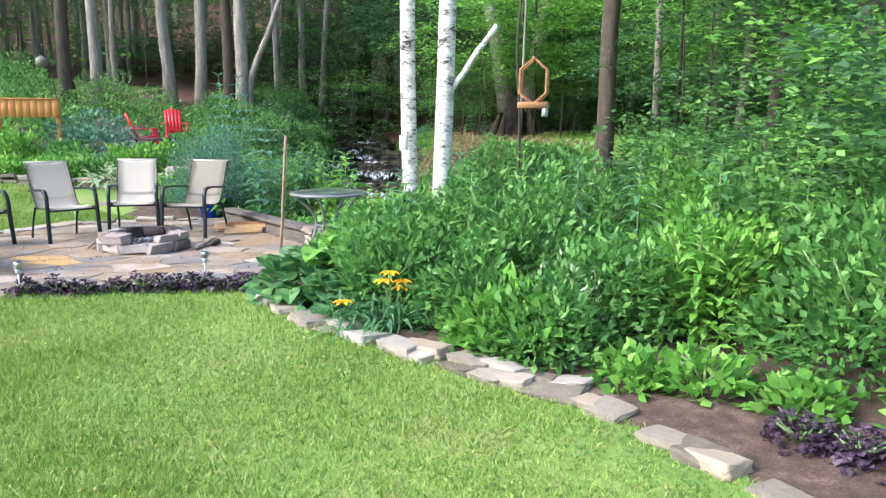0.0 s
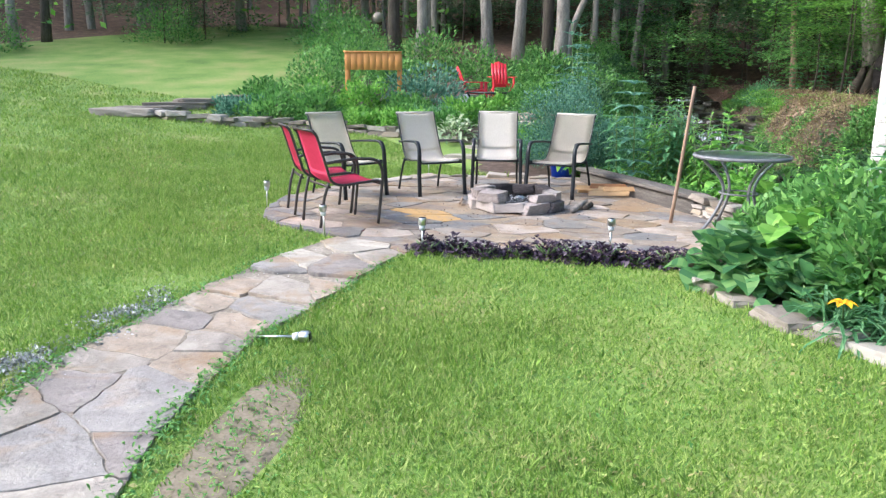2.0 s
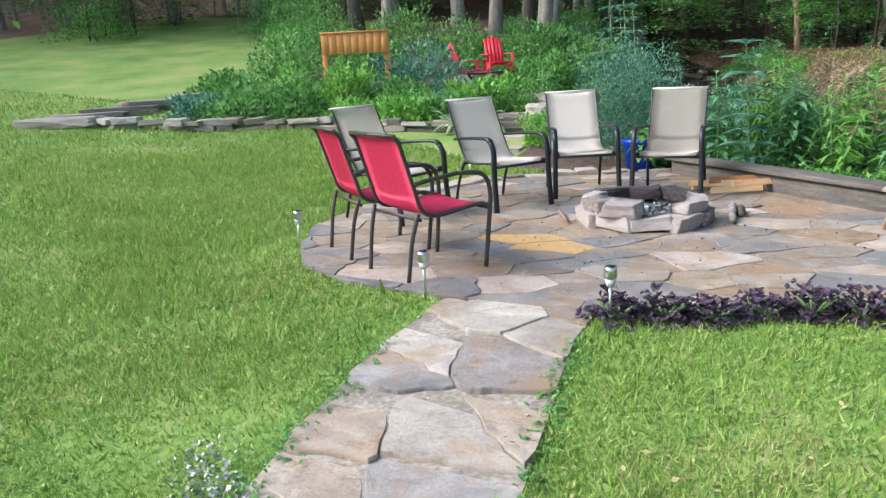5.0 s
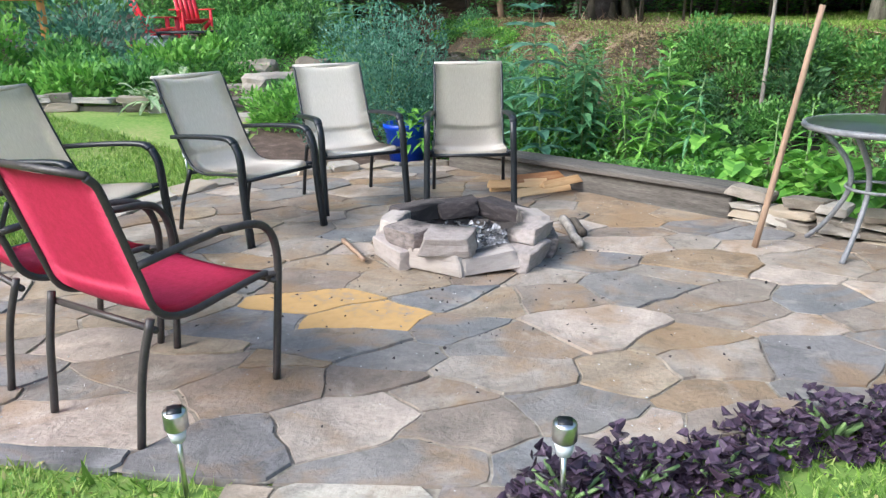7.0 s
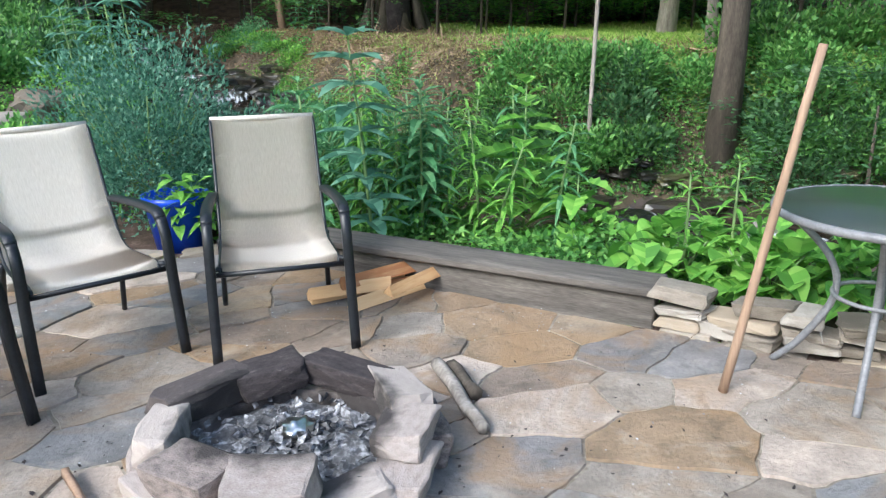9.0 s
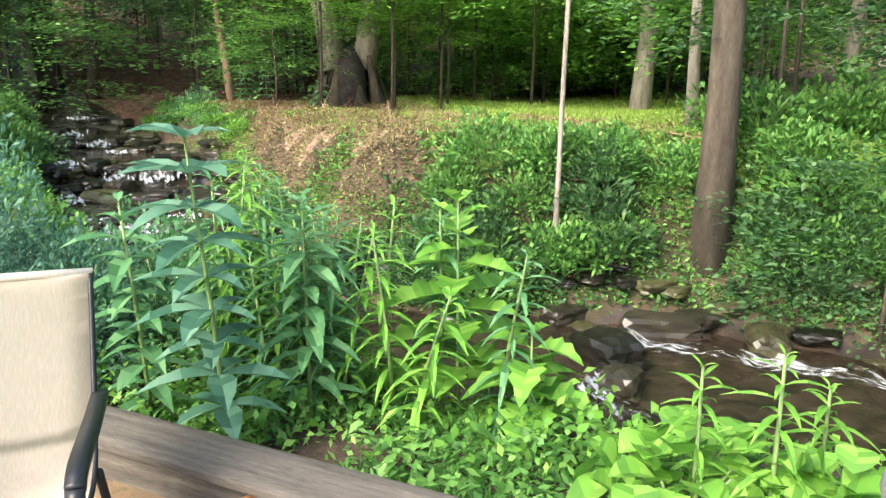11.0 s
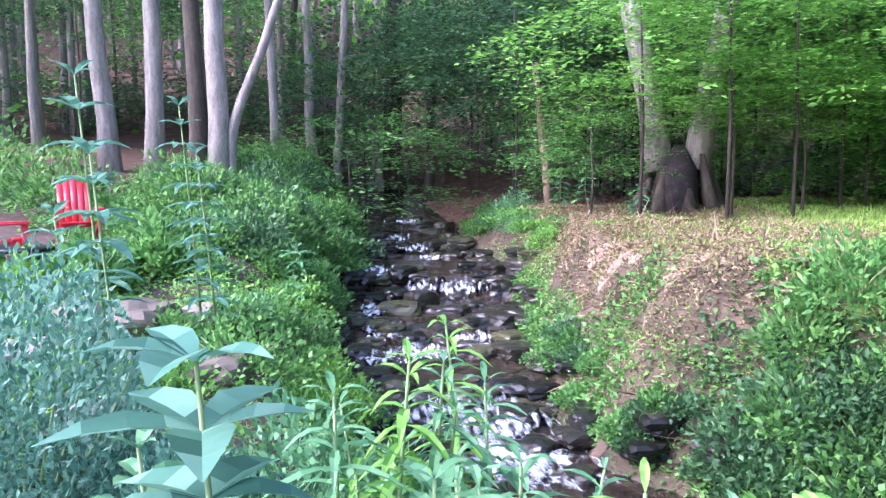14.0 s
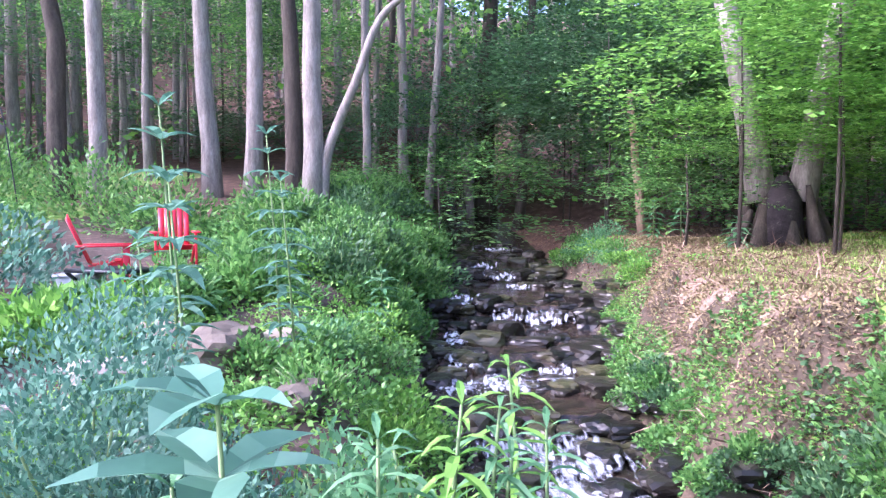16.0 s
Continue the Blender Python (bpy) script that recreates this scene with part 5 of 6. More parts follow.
bush("hosta_clump", -.25, 5.65, .4, .38, .4, 130, .2, .21, L_HOSTA, "broad-leaved blue-green hosta clump behind the edging", "hosta", "", .08, .0, .3, True, OVATE)
bush("hosta_clump", .1, 5.85, .4, .38, .5, 130, .2, .2, L_BRIGHT, "broad-leaved light green hosta clump behind the edging", "hosta", "", .08, .0, .3, True, OVATE)
bush("hosta_clump", .22, 5.3, .26, .24, .28, 70, .17, .17, L_HOSTA, "broad-leaved green hosta clump behind the edging", "hosta", "", .06, .0, .3, True, OVATE)
bush("hosta_clump", -6.9, 11.9, .42, .42, .42, 130, .26, .09, L_VARIEG, "white-edged variegated hosta in the raised bed", "hosta", "", .05, .3, .5, True)


def daylily(x, y, heads):
    t = root("daylily", Matrix.Translation((x, y, gz(x, y))), "yellow daylilies above grassy leaves", "flower")
    n = 150
    b = np.stack([rng.normal(0, .06, n), rng.normal(0, .06, n), np.zeros(n)], 1)
    child("foliage", quads("foliage", long_leaves(b, randdir(n, 1.1, .6), rng.uniform(.35, .6, n), .022, .55), 4, L_TALL), t)
    for k, (hx, hy, hz) in enumerate(heads):
        stalk = part("stalk", tube([(0, 0, 0), (hx * .6, hy * .6, hz * .7), (hx, hy, hz)], [.006, .005, .004], 5), L_STEM, t)
        pb = np.repeat([[hx, hy, hz]], 7, 0)
        a = np.arange(7) * .9
        child("bloom", quads("bloom", long_leaves(pb, norm(np.stack([np.cos(a), np.sin(a), .35 + 0 * a], 1)), .085, .05, .45), 4, M_YELLOW), stalk, "open yellow bloom")


daylily(.75, 5.0, [(.02, -.1, .43), (.1, -.05, .36), (-.05, -.02, .35), (.08, .02, .3)])
daylily(.42, 5.05, [(0, -.18, .2)])


LOBED = ((0, .05), (.1, .12), (.2, .95), (.3, .72), (.42, 1.0), (.52, .66), (.64, .82), (.76, .45), (.88, .32), (1, .03))


def tall_plant(x, y, h, leaf, w, n, mat, label, group="", droop=.35, lean=(0, 0), taper=.55, whorl=3, prof=PROFILE, grade=0.0, rise=.75):
    """An upright stem with leaves in pairs or whorls and a tuft at its tip."""
    foot = gz(x, y) - .02
    h = h - foot
    t = root("tall_plant", Matrix.Translation((x, y, foot)), label, "plant", group)
    part("stem", tube([(0, 0, 0), (lean[0] * .4, lean[1] * .4, h * .5), (lean[0], lean[1], h)], [.011, .009, .005], 7), L_STEM, t)
    k = np.arange(n)
    f = .18 + .82 * (k // whorl) / max(1, (n - 1) // whorl)
    a = (k % whorl) * 2 * math.pi / whorl + (k // whorl) * 1.1 + rng.uniform(-.25, .25, n)
    b = np.stack([lean[0] * f, lean[1] * f, f * h], 1)
    d = norm(np.stack([np.cos(a), np.sin(a), .15 + rise * np.clip(f - .8, 0, 1) * 5], 1))
    L = leaf * (1 - taper * np.clip(f - .85, 0, 1) / .15) * rng.uniform(.75, 1.15, n) * (1 + grade * (.5 - f))
    child("foliage", quads("foliage", long_leaves(b, d, L, w * L / leaf, droop * rng.uniform(.6, 1.4, n), prof), 4, mat), t)
    return t


for x, y, h, mt in ((2.5, 6.2, 1.25, L_TALL), (2.7, 6.4, 1.4, L_SHRUB), (3.1, 6.0, 1.3, L_TALL), (.1, 6.9, .85, L_BRIGHT), (0, 7.1, .7, L_BRIGHT), (.9, 6.6, 1.25, L_TALL), (1.5, 6.5, 1.2, L_BRIGHT), (2.0, 6.2, 1.15, L_TALL), (.15, 6.2, .85, L_BRIGHT),
                    (3.6, 5.4, 1.2, L_BRIGHT), (2.9, 5.1, .8, L_BRIGHT), (3.8, 6.8, 1.6, L_SHRUB), (1.2, 5.7, 1.05, L_SHRUB), (.5, 6.1, 1.05, L_TALL)):
    tall_plant(x, y, h, .2, .06, 48, mt, "upright leafy perennial in the planted bed", "bed perennials")
tall_plant(-2.6, 9.72, 1.33, .29, .115, 44, L_BLUE, "tall blue-green perennial with long pointed leaves", droop=.25, taper=.05, whorl=5, rise=.3, lean=(-.1, .06))
tall_plant(-2.25, 9.95, 1.05, .25, .075, 60, L_TALL, "tall green perennial with long pointed leaves", whorl=2)
tall_plant(-2.95, 10.0, 1.05, .24, .085, 36, L_TALL, "tall blue-green perennial with long pointed leaves", whorl=3, lean=(-.06, 0))
for x, y, h in ((-4.4, 11.7, 2.25), (-4.22, 11.55, 1.85), (-5.28, 13.95, 2.35), (-5.05, 13.8, 1.95), (-4.75, 11.9, 1.55)):
    tall_plant(x, y, h, .24, .075, 44, L_BLUE, "very tall perennial with spaced whorls of drooping leaves", "whorled perennials", whorl=4, taper=.3, lean=(-.1, -.03))
for x, y, h in ((-2.62, 10.72, 1.12), (-2.42, 11.2, 1.12), (-2.66, 10.4, 1.08), (-2.5, 10.75, 1.08), (-2.3, 10.9, .95), (-2.15, 10.5, .9)):
    tall_plant(x, y, h, .21, .036, 54, L_BRIGHT if h > 1.1 else L_TALL, "willow-leaved green perennial shoot on the stream bank", "willow-leaved shoots", .55, (rng.normal(0, .08), rng.normal(0, .08)), .3)
tall_plant(-1.54, 9.98, 1.0, .38, .27, 26, L_BRIGHT, "leafy wild lettuce with broad lobed bright leaves", droop=.2, whorl=2, taper=.35, prof=LOBED, grade=.7)
tall_plant(-1.28, 9.65, .45, .33, .22, 14, L_BRIGHT, "leafy wild lettuce with broad lobed bright leaves", droop=.42, whorl=2, taper=.35, prof=LOBED, grade=.7)
for k in range(26):
    x = -2.75 + 1.35 * rng.uniform() 
    tall_plant(x, 9.35 + .62 * (-1.4 - x) + rng.uniform(.15, .8), rng.uniform(.6, 1.0), rng.uniform(.15, .22), .034, 40, L_BRIGHT if k % 3 == 1 else L_TALL, "willow-leaved green perennial shoot behind the timber wall", "willow-leaved shoots", .55, (rng.normal(0, .12), rng.normal(0, .1)), .3)
for x, y, h in ((-1.0, 8.75, .62), (-.85, 8.55, .72), (-.5, 8.75, .5)):
    tall_plant(x, y, h, .17, .028, 42, L_BRIGHT, "willow-leaved green perennial shoot above the dry wall", "willow-leaved shoots", .4)
bush("shrub", -4.1, 10.75, .78, .68, 1.25, 16000, .042, .018, L_BLUE, "airy blue-green shrub with fine leaves behind the pot", "shrub", low=.1)
bush("shrub", -3.5, 10.75, .55, .55, .85, 9500, .04, .017, L_BLUE, "airy blue-green shrub with fine leaves behind the pot", "shrub", low=.05)
bush("shrub", -3.0, 10.9, .6, .6, .85, 5200, .05, .024, L_TALL, "fine-leaved green shrub on the stream bank", "shrub")
bush("shrub", -2.6, 11.1, .5, .5, .55, 3600, .05, .024, L_BRIGHT, "fine-leaved green shrub on the stream bank", "shrub")
for x, y in ((-.75, 8.4), (-.35, 8.2), (-1.05, 8.75), (.05, 8.0)):
    bush("broad_weed", x, y, .3, .28, .42 - gz(x, y), 90, .15, .13, L_BRIGHT, "broad-leaved bright green weed above the dry wall", "plant", "broad weeds", .15, .1, .35, True, OVATE)
bush("shrub", -5.3, 11.5, .55, .5, .5, 2000, .08, .04, L_BRIGHT, "low bright green fern-like clump by the garden path", "shrub")
for k in range(85):
    x = rng.uniform(-9.0, -3.6)
    y = rng.uniform(12.2, 20)
    d, zw, hw, sd = along_stream(np.array([x]), np.array([y]))
    if d[0] < hw[0] + .25 or sd[0] > 0 or (abs(x + 6.2) < .5 and y < 14) or (-10.0 < x < -7.4 and 14.2 < y < 17.4):
        continue
    h = rng.uniform(.18, .5)
    bush("shrub", x, y, rng.uniform(.3, .65), rng.uniform(.3, .65), h, 1050, .062, .034, (L_SHRUB, L_BRIGHT, L_TALL, L_SHRUB)[k % 4], "leafy green undergrowth on the stream bank", "shrub", "bank undergrowth")
for k in range(46):
    t_ = rng.uniform(2.0, 8.0)
    i = int(t_)
    c = STREAM[i] + (STREAM[i + 1] - STREAM[i]) * (t_ - i)
    d = STREAM[i + 1, :2] - STREAM[i, :2]
    d /= np.hypot(*d)
    u = -c[3] - rng.uniform(.3, 2.6)
    bush("shrub", c[0] - d[1] * u, c[1] + d[0] * u, rng.uniform(.4, .8), rng.uniform(.4, .8), rng.uniform(.3, .75), 900, .1, .045, (L_SHRUB, L_TREE, L_SHADE)[k % 3],
         "leafy green undergrowth at the wood's edge by the brook", "shrub", "bank undergrowth")
# a third of these bushes carry the bank's shade in their leaf colour
for k in range(64):
    t_ = rng.uniform(11.6, 16.2) if k % 3 else rng.uniform(8.6, 12)
    i = int(t_)
    c = STREAM[i] + (STREAM[i + 1] - STREAM[i]) * (t_ - i)
    d = STREAM[i + 1, :2] - STREAM[i, :2]
    d /= np.hypot(*d)
    u = c[3] + rng.uniform(.2, .95 if k % 3 else .5)
    bush("shrub", c[0] - d[1] * u, c[1] + d[0] * u, (.4 if k % 3 else .24) * rng.uniform(.7, 1.25), (.4 if k % 3 else .24) * rng.uniform(.7, 1.25), rng.uniform(.28, .5) if k % 3 else rng.uniform(.12, .22), 1100 if k % 3 else 700, .075 if k % 3 else .05, .034, (L_SHRUB, L_SHADE, L_TREE)[k // 3 % 3],
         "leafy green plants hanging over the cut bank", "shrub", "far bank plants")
for k in range(16):
    t_ = rng.uniform(2.2, 5.6)
    i = int(t_)
    c = STREAM[i] + (STREAM[i + 1] - STREAM[i]) * (t_ - i)
    d = STREAM[i + 1, :2] - STREAM[i, :2]
    d /= np.hypot(*d)
    u = c[3] + rng.uniform(.35, 1.2)
    bush("shrub", c[0] - d[1] * u, c[1] + d[0] * u, rng.uniform(.25, .5), rng.uniform(.25, .5), rng.uniform(.12, .36), 620, .062, .034, (L_SHRUB, L_BRIGHT, L_TALL)[k % 3],
         "leafy green plants on the far stream bank", "shrub", "far bank plants")
# here too the darkest leaf green stands in for shade on the slope
for k in range(75):
    x, y = rng.uniform(-.6, 6), rng.uniform(10.6, 14.6)
    d, zw, hw, sd = along_stream(np.array([x]), np.array([y]))
    if d[0] < hw[0] + .2 or sd[0] < 0 or (x < 2.6 and d[0] > hw[0] + .7):
        continue
    bush("shrub", x, y, rng.uniform(.35, .6), rng.uniform(.35, .6), rng.uniform(.25, .5) if x < 2.6 else rng.uniform(.4, .8), 850, .092, .045, (L_SHRUB, L_SHADE, L_TREE)[k % 3], "leafy green plants on the far stream bank", "shrub", "far bank plants")
for x, y, rx, h, m in ((-12.4, 14.1, 1.0, 1.1, L_SHRUB), (-9.3, 14.3, 1.1, 1.0, L_BLUE), (-11.0, 11.3, .7, .6, L_SHRUB), (-10.2, 11.7, .55, .7, L_SHRUB), (-9.2, 12.0, .6, .35, L_BRIGHT), (-8.3, 12.1, .6, .4, L_BRIGHT), (-11.9, 11.2, .6, .4, L_BLUE),
                       (-7.7, 12.5, .5, .4, L_SHRUB), (-9.85, 12.75, .55, .85, L_BRIGHT), (-7.4, 15.0, .55, .55, L_SHRUB), (-7.0, 15.9, .5, .6, L_SHRUB), (-7.35, 14.2, .4, .5, L_BRIGHT), (-7.7, 14.05, .35, .45, L_SHRUB), (-7.1, 14.8, .4, .55, L_SHRUB), (-11.0, 12.6, .7, .6, L_BRIGHT), (-9.0, 13.2, .6, .5, L_SHRUB), (-7.6, 13.6, .6, .5, L_BRIGHT), (-12.8, 12.6, .6, .5, L_SHRUB), (-13.5, 16.5, 1.0, 1.2, L_TREE), (-11.5, 16, .9, .9, L_SHRUB),
                       (-10.6, 18.6, 1.1, .9, L_TREE), (-8.6, 19.0, 1.0, .9, L_TREE), (-12.5, 19, 1.2, 1.2, L_TREE), (-15, 18.6, 1.2, 1.4, L_TREE), (-17, 20, 1.4, 1.6, L_TREE), (-20, 22.5, 1.5, 1.6, L_TREE), (-25, 19, 1.4, 1.5, L_TREE), (-27.5, 13, 1.6, 1.8, L_TREE), (-29, 10.5, 1.6, 1.8, L_TREE)):
    bush("shrub", x, y, rx, rx, h, int(1500 * max(rx, .8)), .12, .055, m, "leafy shrub in the raised garden bed", "shrub", "garden bed shrubs")
for k in range(9):
    a = k / 8
    x, y = -2.62 + 1.75 * a, 5.2 + .62 * a + rng.uniform(-.06, .06)
    bush("heuchera", x, y, .17, .15, rng.uniform(.12, .2), 230, .045, .055, L_PURPLE, "dark purple ruffled coral bells along the patio", "plant", "coral bells", .0, .6, .5, True)
for k in range(5):
    bush("heuchera", 3.3 + .25 * k, 3.75 - .2 * k + .1 * (k % 2), .2, .18, .16, 230, .045, .055, L_PURPLE, "dark purple ruffled coral bells in the bed", "plant", "coral bells", .0, .6, .5, True)

# rhododendron-like rosettes by the brook
for x, y, h in ((-5.9, 17.2, .7), (-5.6, 16.4, .55), (-2.6, 24.0, 1.0), (-1.6, 20.9, .5), (-3.0, 22.6, .7)):
    tall_plant(x, y, gz(x, y) + h, .3, .08, 42, L_TALL, "leathery-leaved evergreen shrub by the brook", "evergreen shrubs", .35, whorl=6)

# ---------------------------------------------------------------- lawn grass
def lawn_blades():
    def on_lawn(x, y):
        d, zw, hw, sd = along_stream(x, y)
        path = PATH_TEST(x, y)
        bare = ((x + 1.55 + .5 * (y - 2.3)) ** 2 / .07 + (y - 2.3) ** 2 / .5 < .62 + .3 * wobble(x, y, 5)) & (rng.uniform(size=x.shape) < .9)
        ok = (sd < 0) & ~in_bed(x, y) & ~path & ~bare & (y < 9.9 + .45 * np.clip(-x - 5, 0, 4))
        return ok & ~((y > 8) & (x > -3.4))
    for n, (x0, x1, y0, y1), h, w in ((430000, (-6.5, 3.2, .6, 5.6), (.022, .058), .0036), (170000, (-9.5, -4.5, 4, 12), (.035, .08), .0042), (130000, (-16, -2, -1, 12), (.04, .09), .006), (120000, (-30, -9, 4, 24), (.05, .11), .012)):
        x, y = rng.normal((x0 + x1) / 2, (x1 - x0) / 3, n), rng.normal((y0 + y1) / 2, (y1 - y0) / 3, n)
        k = on_lawn(x, y) & (rng.uniform(-1.6, 1, n) < .6 + wobble(x, y, 2.3))
        x, y = x[k], y[k]
        b = np.stack([x, y, height(x, y) - .004], 1)
        n = len(b)
        hh = rng.uniform(*h, n) * (1 + .3 * wobble(x, y, 1.1))
        d = randdir(n, 1.3, .4)
        a = rng.uniform(0, 2 * math.pi, n)
        s = np.stack([np.cos(a), np.sin(a), 0 * a], 1) * (w * rng.uniform(.6, 1.5, n))[:, None]
        tip = b + d * hh[:, None]
        tagged(new("lawn_grass", quads("lawn_grass", np.stack([b - s, b + s, tip], 1), 3, M_GRASS)), "fresh green lawn grass with paler tufts", "grass", kind="stuff")
    # grass and weeds on the far bank's clearing
    n = 130000
    x, y = rng.uniform(-2, 10, n), rng.uniform(12, 25, n)
    d, zw, hw, sd = along_stream(x, y)
    k = (sd > 0) & (d > hw + .3) & (rng.uniform(-1, 1, n) < wobble(x, y, 2) + np.clip((d - hw - .9) * 1.5, -.9, 1.2) - 1.1 * (x < -.5))
    x, y = x[k], y[k]
    b = np.stack([x, y, height(x, y) - .004], 1)
    n = len(b)
    a = rng.uniform(0, 2 * math.pi, n)
    s = np.stack([np.cos(a), np.sin(a), 0 * a], 1) * .012
    tagged(new("bank_grass", quads("bank_grass", np.stack([b - s, b + s, b + randdir(n, 1.2, .4) * rng.uniform(.04, .1, n)[:, None]], 1), 3, M_GRASS)), "sparse grass on the far bank", "grass", kind="stuff")
    # dead leaves and twigs strewn on the bank and the woodland floor
    n = 70000
    x, y = rng.uniform(-12, 6, n), 12.5 + 19 * rng.uniform(0, 1, n) ** 1.5
    d, zw, hw, sd = along_stream(x, y)
    k = (d > hw + .2) & ((sd > 0) & (d < 5) | (y > 22))
    x, y = x[k], y[k]
    n = len(x)
    b = np.stack([x, y, height(x, y) + .008], 1)
    tagged(new("dead_leaves", quads("dead_leaves", rhombs(b, randdir(n, .15, .2), randdir(n, 3), rng.uniform(.03, .08, n), rng.uniform(.02, .045, n)), 4, M_LITTERLEAF)), "brown dead leaves strewn on the bank", "leaves", kind="stuff")


M_LITTERLEAF = leafy("dead_leaf", (0.1, 0.055, 0.035), (0.19, 0.12, 0.08), (0.34, 0.24, 0.165), .8, .1)
PATIO = [(-3.62, 5.15), (-4.4, 5.2), (-4.85, 5.4), (-5.2, 5.75), (-5.65, 6.45), (-5.8, 7.4), (-5.65, 8.3), (-5.3, 8.95), (-4.75, 9.5), (-4.1, 9.85), (-3.42, 9.9), (-1.4, 8.2), (-1.0, 7.85), (-.6, 7.6), (-.35, 7.0), (-.75, 6.2), (-1.1, 5.95), (-2.0, 5.55), (-2.75, 5.2)]
WALKWAY = [(-3.62, 5.15), (-2.75, 5.2), (-2.72, 4.8), (-2.6, 4.2), (-2.42, 3.3), (-2.4, 3.15), (-2.2, 2.75), (-2.02, 2.4), (-1.8, 2.05), (-1.48, 1.65), (-.95, .95), (-2.0, .4), (-2.55, 1.6), (-2.75, 1.95), (-3.0, 2.25), (-3.28, 2.95), (-3.48, 3.66), (-3.6, 4.45)]


def inside(poly, x, y):
    c = np.zeros(np.shape(x), bool)
    for (x0, y0), (x1, y1) in zip(poly, poly[1:] + poly[:1]):
        c ^= ((y0 > y) != (y1 > y)) & (x < (x1 - x0) * (y - y0) / (y1 - y0 + 1e-12) + x0)
    return c


def PATH_TEST(x, y):
    return inside(PATIO, x, y) | inside(WALKWAY, x, y)


lawn_blades()


# ---------------------------------------------------------------- flagstones
def clip(poly, nx_, ny_, c):
    out = []
    for p, q in zip(poly, poly[1:] + poly[:1]):
        a, b = p[0] * nx_ + p[1] * ny_ - c, q[0] * nx_ + q[1] * ny_ - c
        if a <= 0:
            out.append(p)
        if a * b < 0:
            t = a / (a - b)
            out.append((p[0] + t * (q[0] - p[0]), p[1] + t * (q[1] - p[1])))
    return out


def paving(name, label, poly, spacing, lift, stretch, turn, ochre, stone):
    """Irregular flagstones fitted to one another over an outline, joints between them."""
    base = root(name, Matrix(), label, "paving", kind="structure")
    bm = bmesh.new()
    f = bm.faces.new([bm.verts.new((x, y, lift(x, y) - .0045)) for x, y in poly])
    bmesh.ops.triangulate(bm, faces=[f])
    part("joints", bm, M_JOINT, base, "sandy dirt joints")
    xs, ys = [p[0] for p in poly], [p[1] for p in poly]
    ca, sa = math.cos(turn), math.sin(turn)
    pts, tries = [], 0
    while tries < 9000:
        tries += 1
        x, y = random.uniform(min(xs), max(xs)), random.uniform(min(ys), max(ys))
        u, w = (x * ca + y * sa) / stretch, -x * sa + y * ca
        if inside(poly, np.array([x]), np.array([y]))[0] and all((u - a) ** 2 + (w - b) ** 2 > (spacing * random.uniform(.5, 1.5)) ** 2 for a, b in pts):
            pts.append((u, w))
    grow = [random.choice((-.1, -.05, .0, .06, .1)) for _ in pts]
    for i, (u, w) in enumerate(pts):
        cell = [(u - 1, w - 1), (u + 1, w - 1), (u + 1, w + 1), (u - 1, w + 1)]
        for j, (a, b) in enumerate(pts):
            if i != j and (a - u) ** 2 + (b - w) ** 2 < 4:
                dx, dy = a - u, b - w
                ll = math.hypot(dx, dy)
                cell = clip(cell, dx / ll, dy / ll, ((a + u) / 2 * dx + (b + w) / 2 * dy) / ll + (grow[i] - grow[j]) * spacing - .004)
        cell = [(q[0] * stretch * ca - q[1] * sa, q[0] * stretch * sa + q[1] * ca) for q in cell]
        # ragged, split edges
        rag = []
        for p, q in zip(cell, cell[1:] + cell[:1]):
            ln = math.hypot(q[0] - p[0], q[1] - p[1])
            if ln < .03:
                rag.append(p)
                continue
            k = max(1, int(ln / .045))
            for s in range(k):
                t = s / k
                rag.append((p[0] + (q[0] - p[0]) * t, p[1] + (q[1] - p[1]) * t))
        cell = []
        for px, py in rag:
            a, b = noise.noise_vector(Vector((px * 1.5, py * 1.5, 4))), noise.noise_vector(Vector((px * 8.5, py * 8.5, 9)))
            cell.append((px + .06 * a.x + .025 * b.x, py + .06 * a.y + .025 * b.y))
        cx, cy = u * stretch * ca - w * sa, u * stretch * sa + w * ca
        a = noise.noise_vector(Vector((cx * 1.5, cy * 1.5, 4)))
        cx, cy = cx + .06 * a.x, cy + .06 * a.y
        # keep to the outline
        kept = []
        for p in cell:
            lo, hi = 0.0, 1.0
            if not inside(poly, np.array([p[0]]), np.array([p[1]]))[0]:
                for _ in range(9):
                    t = (lo + hi) / 2
                    if inside(poly, np.array([cx + (p[0] - cx) * t]), np.array([cy + (p[1] - cy) * t]))[0]:
                        lo = t
                    else:
                        hi = t
                hi = lo
            kept.append((cx + (p[0] - cx) * hi, cy + (p[1] - cy) * hi))
        cell = kept
        z = lift(cx, cy) + random.uniform(-.004, .006)
        tx, ty = random.uniform(-.008, .008), random.uniform(-.008, .008)
        n = len(cell)
        vs = [(x - cx, y - cy, -.03) for x, y in cell] + [(x - cx, y - cy, (x - cx) * tx + (y - cy) * ty - .006) for x, y in cell]
        vs += [((x - cx) * .99, (y - cy) * .99, (x - cx) * tx + (y - cy) * ty + .002) for x, y in cell]
        fs = [tuple(range(2 * n, 3 * n))]
        for s in (0, n):
            fs += [(s + k, s + (k + 1) % n, s + n + (k + 1) % n, s + n + k) for k in range(n)]
        gold = any((cx - ox) ** 2 + (cy - oy) ** 2 < rr * rr for ox, oy, rr in ochre)
        ob = child("flagstone", mesh("flagstone", vs, fs, M_OCHRE if gold else stone, False), base, "ochre-stained sandstone slab" if gold else "")
        ob.location = (cx, cy, z)
    return base


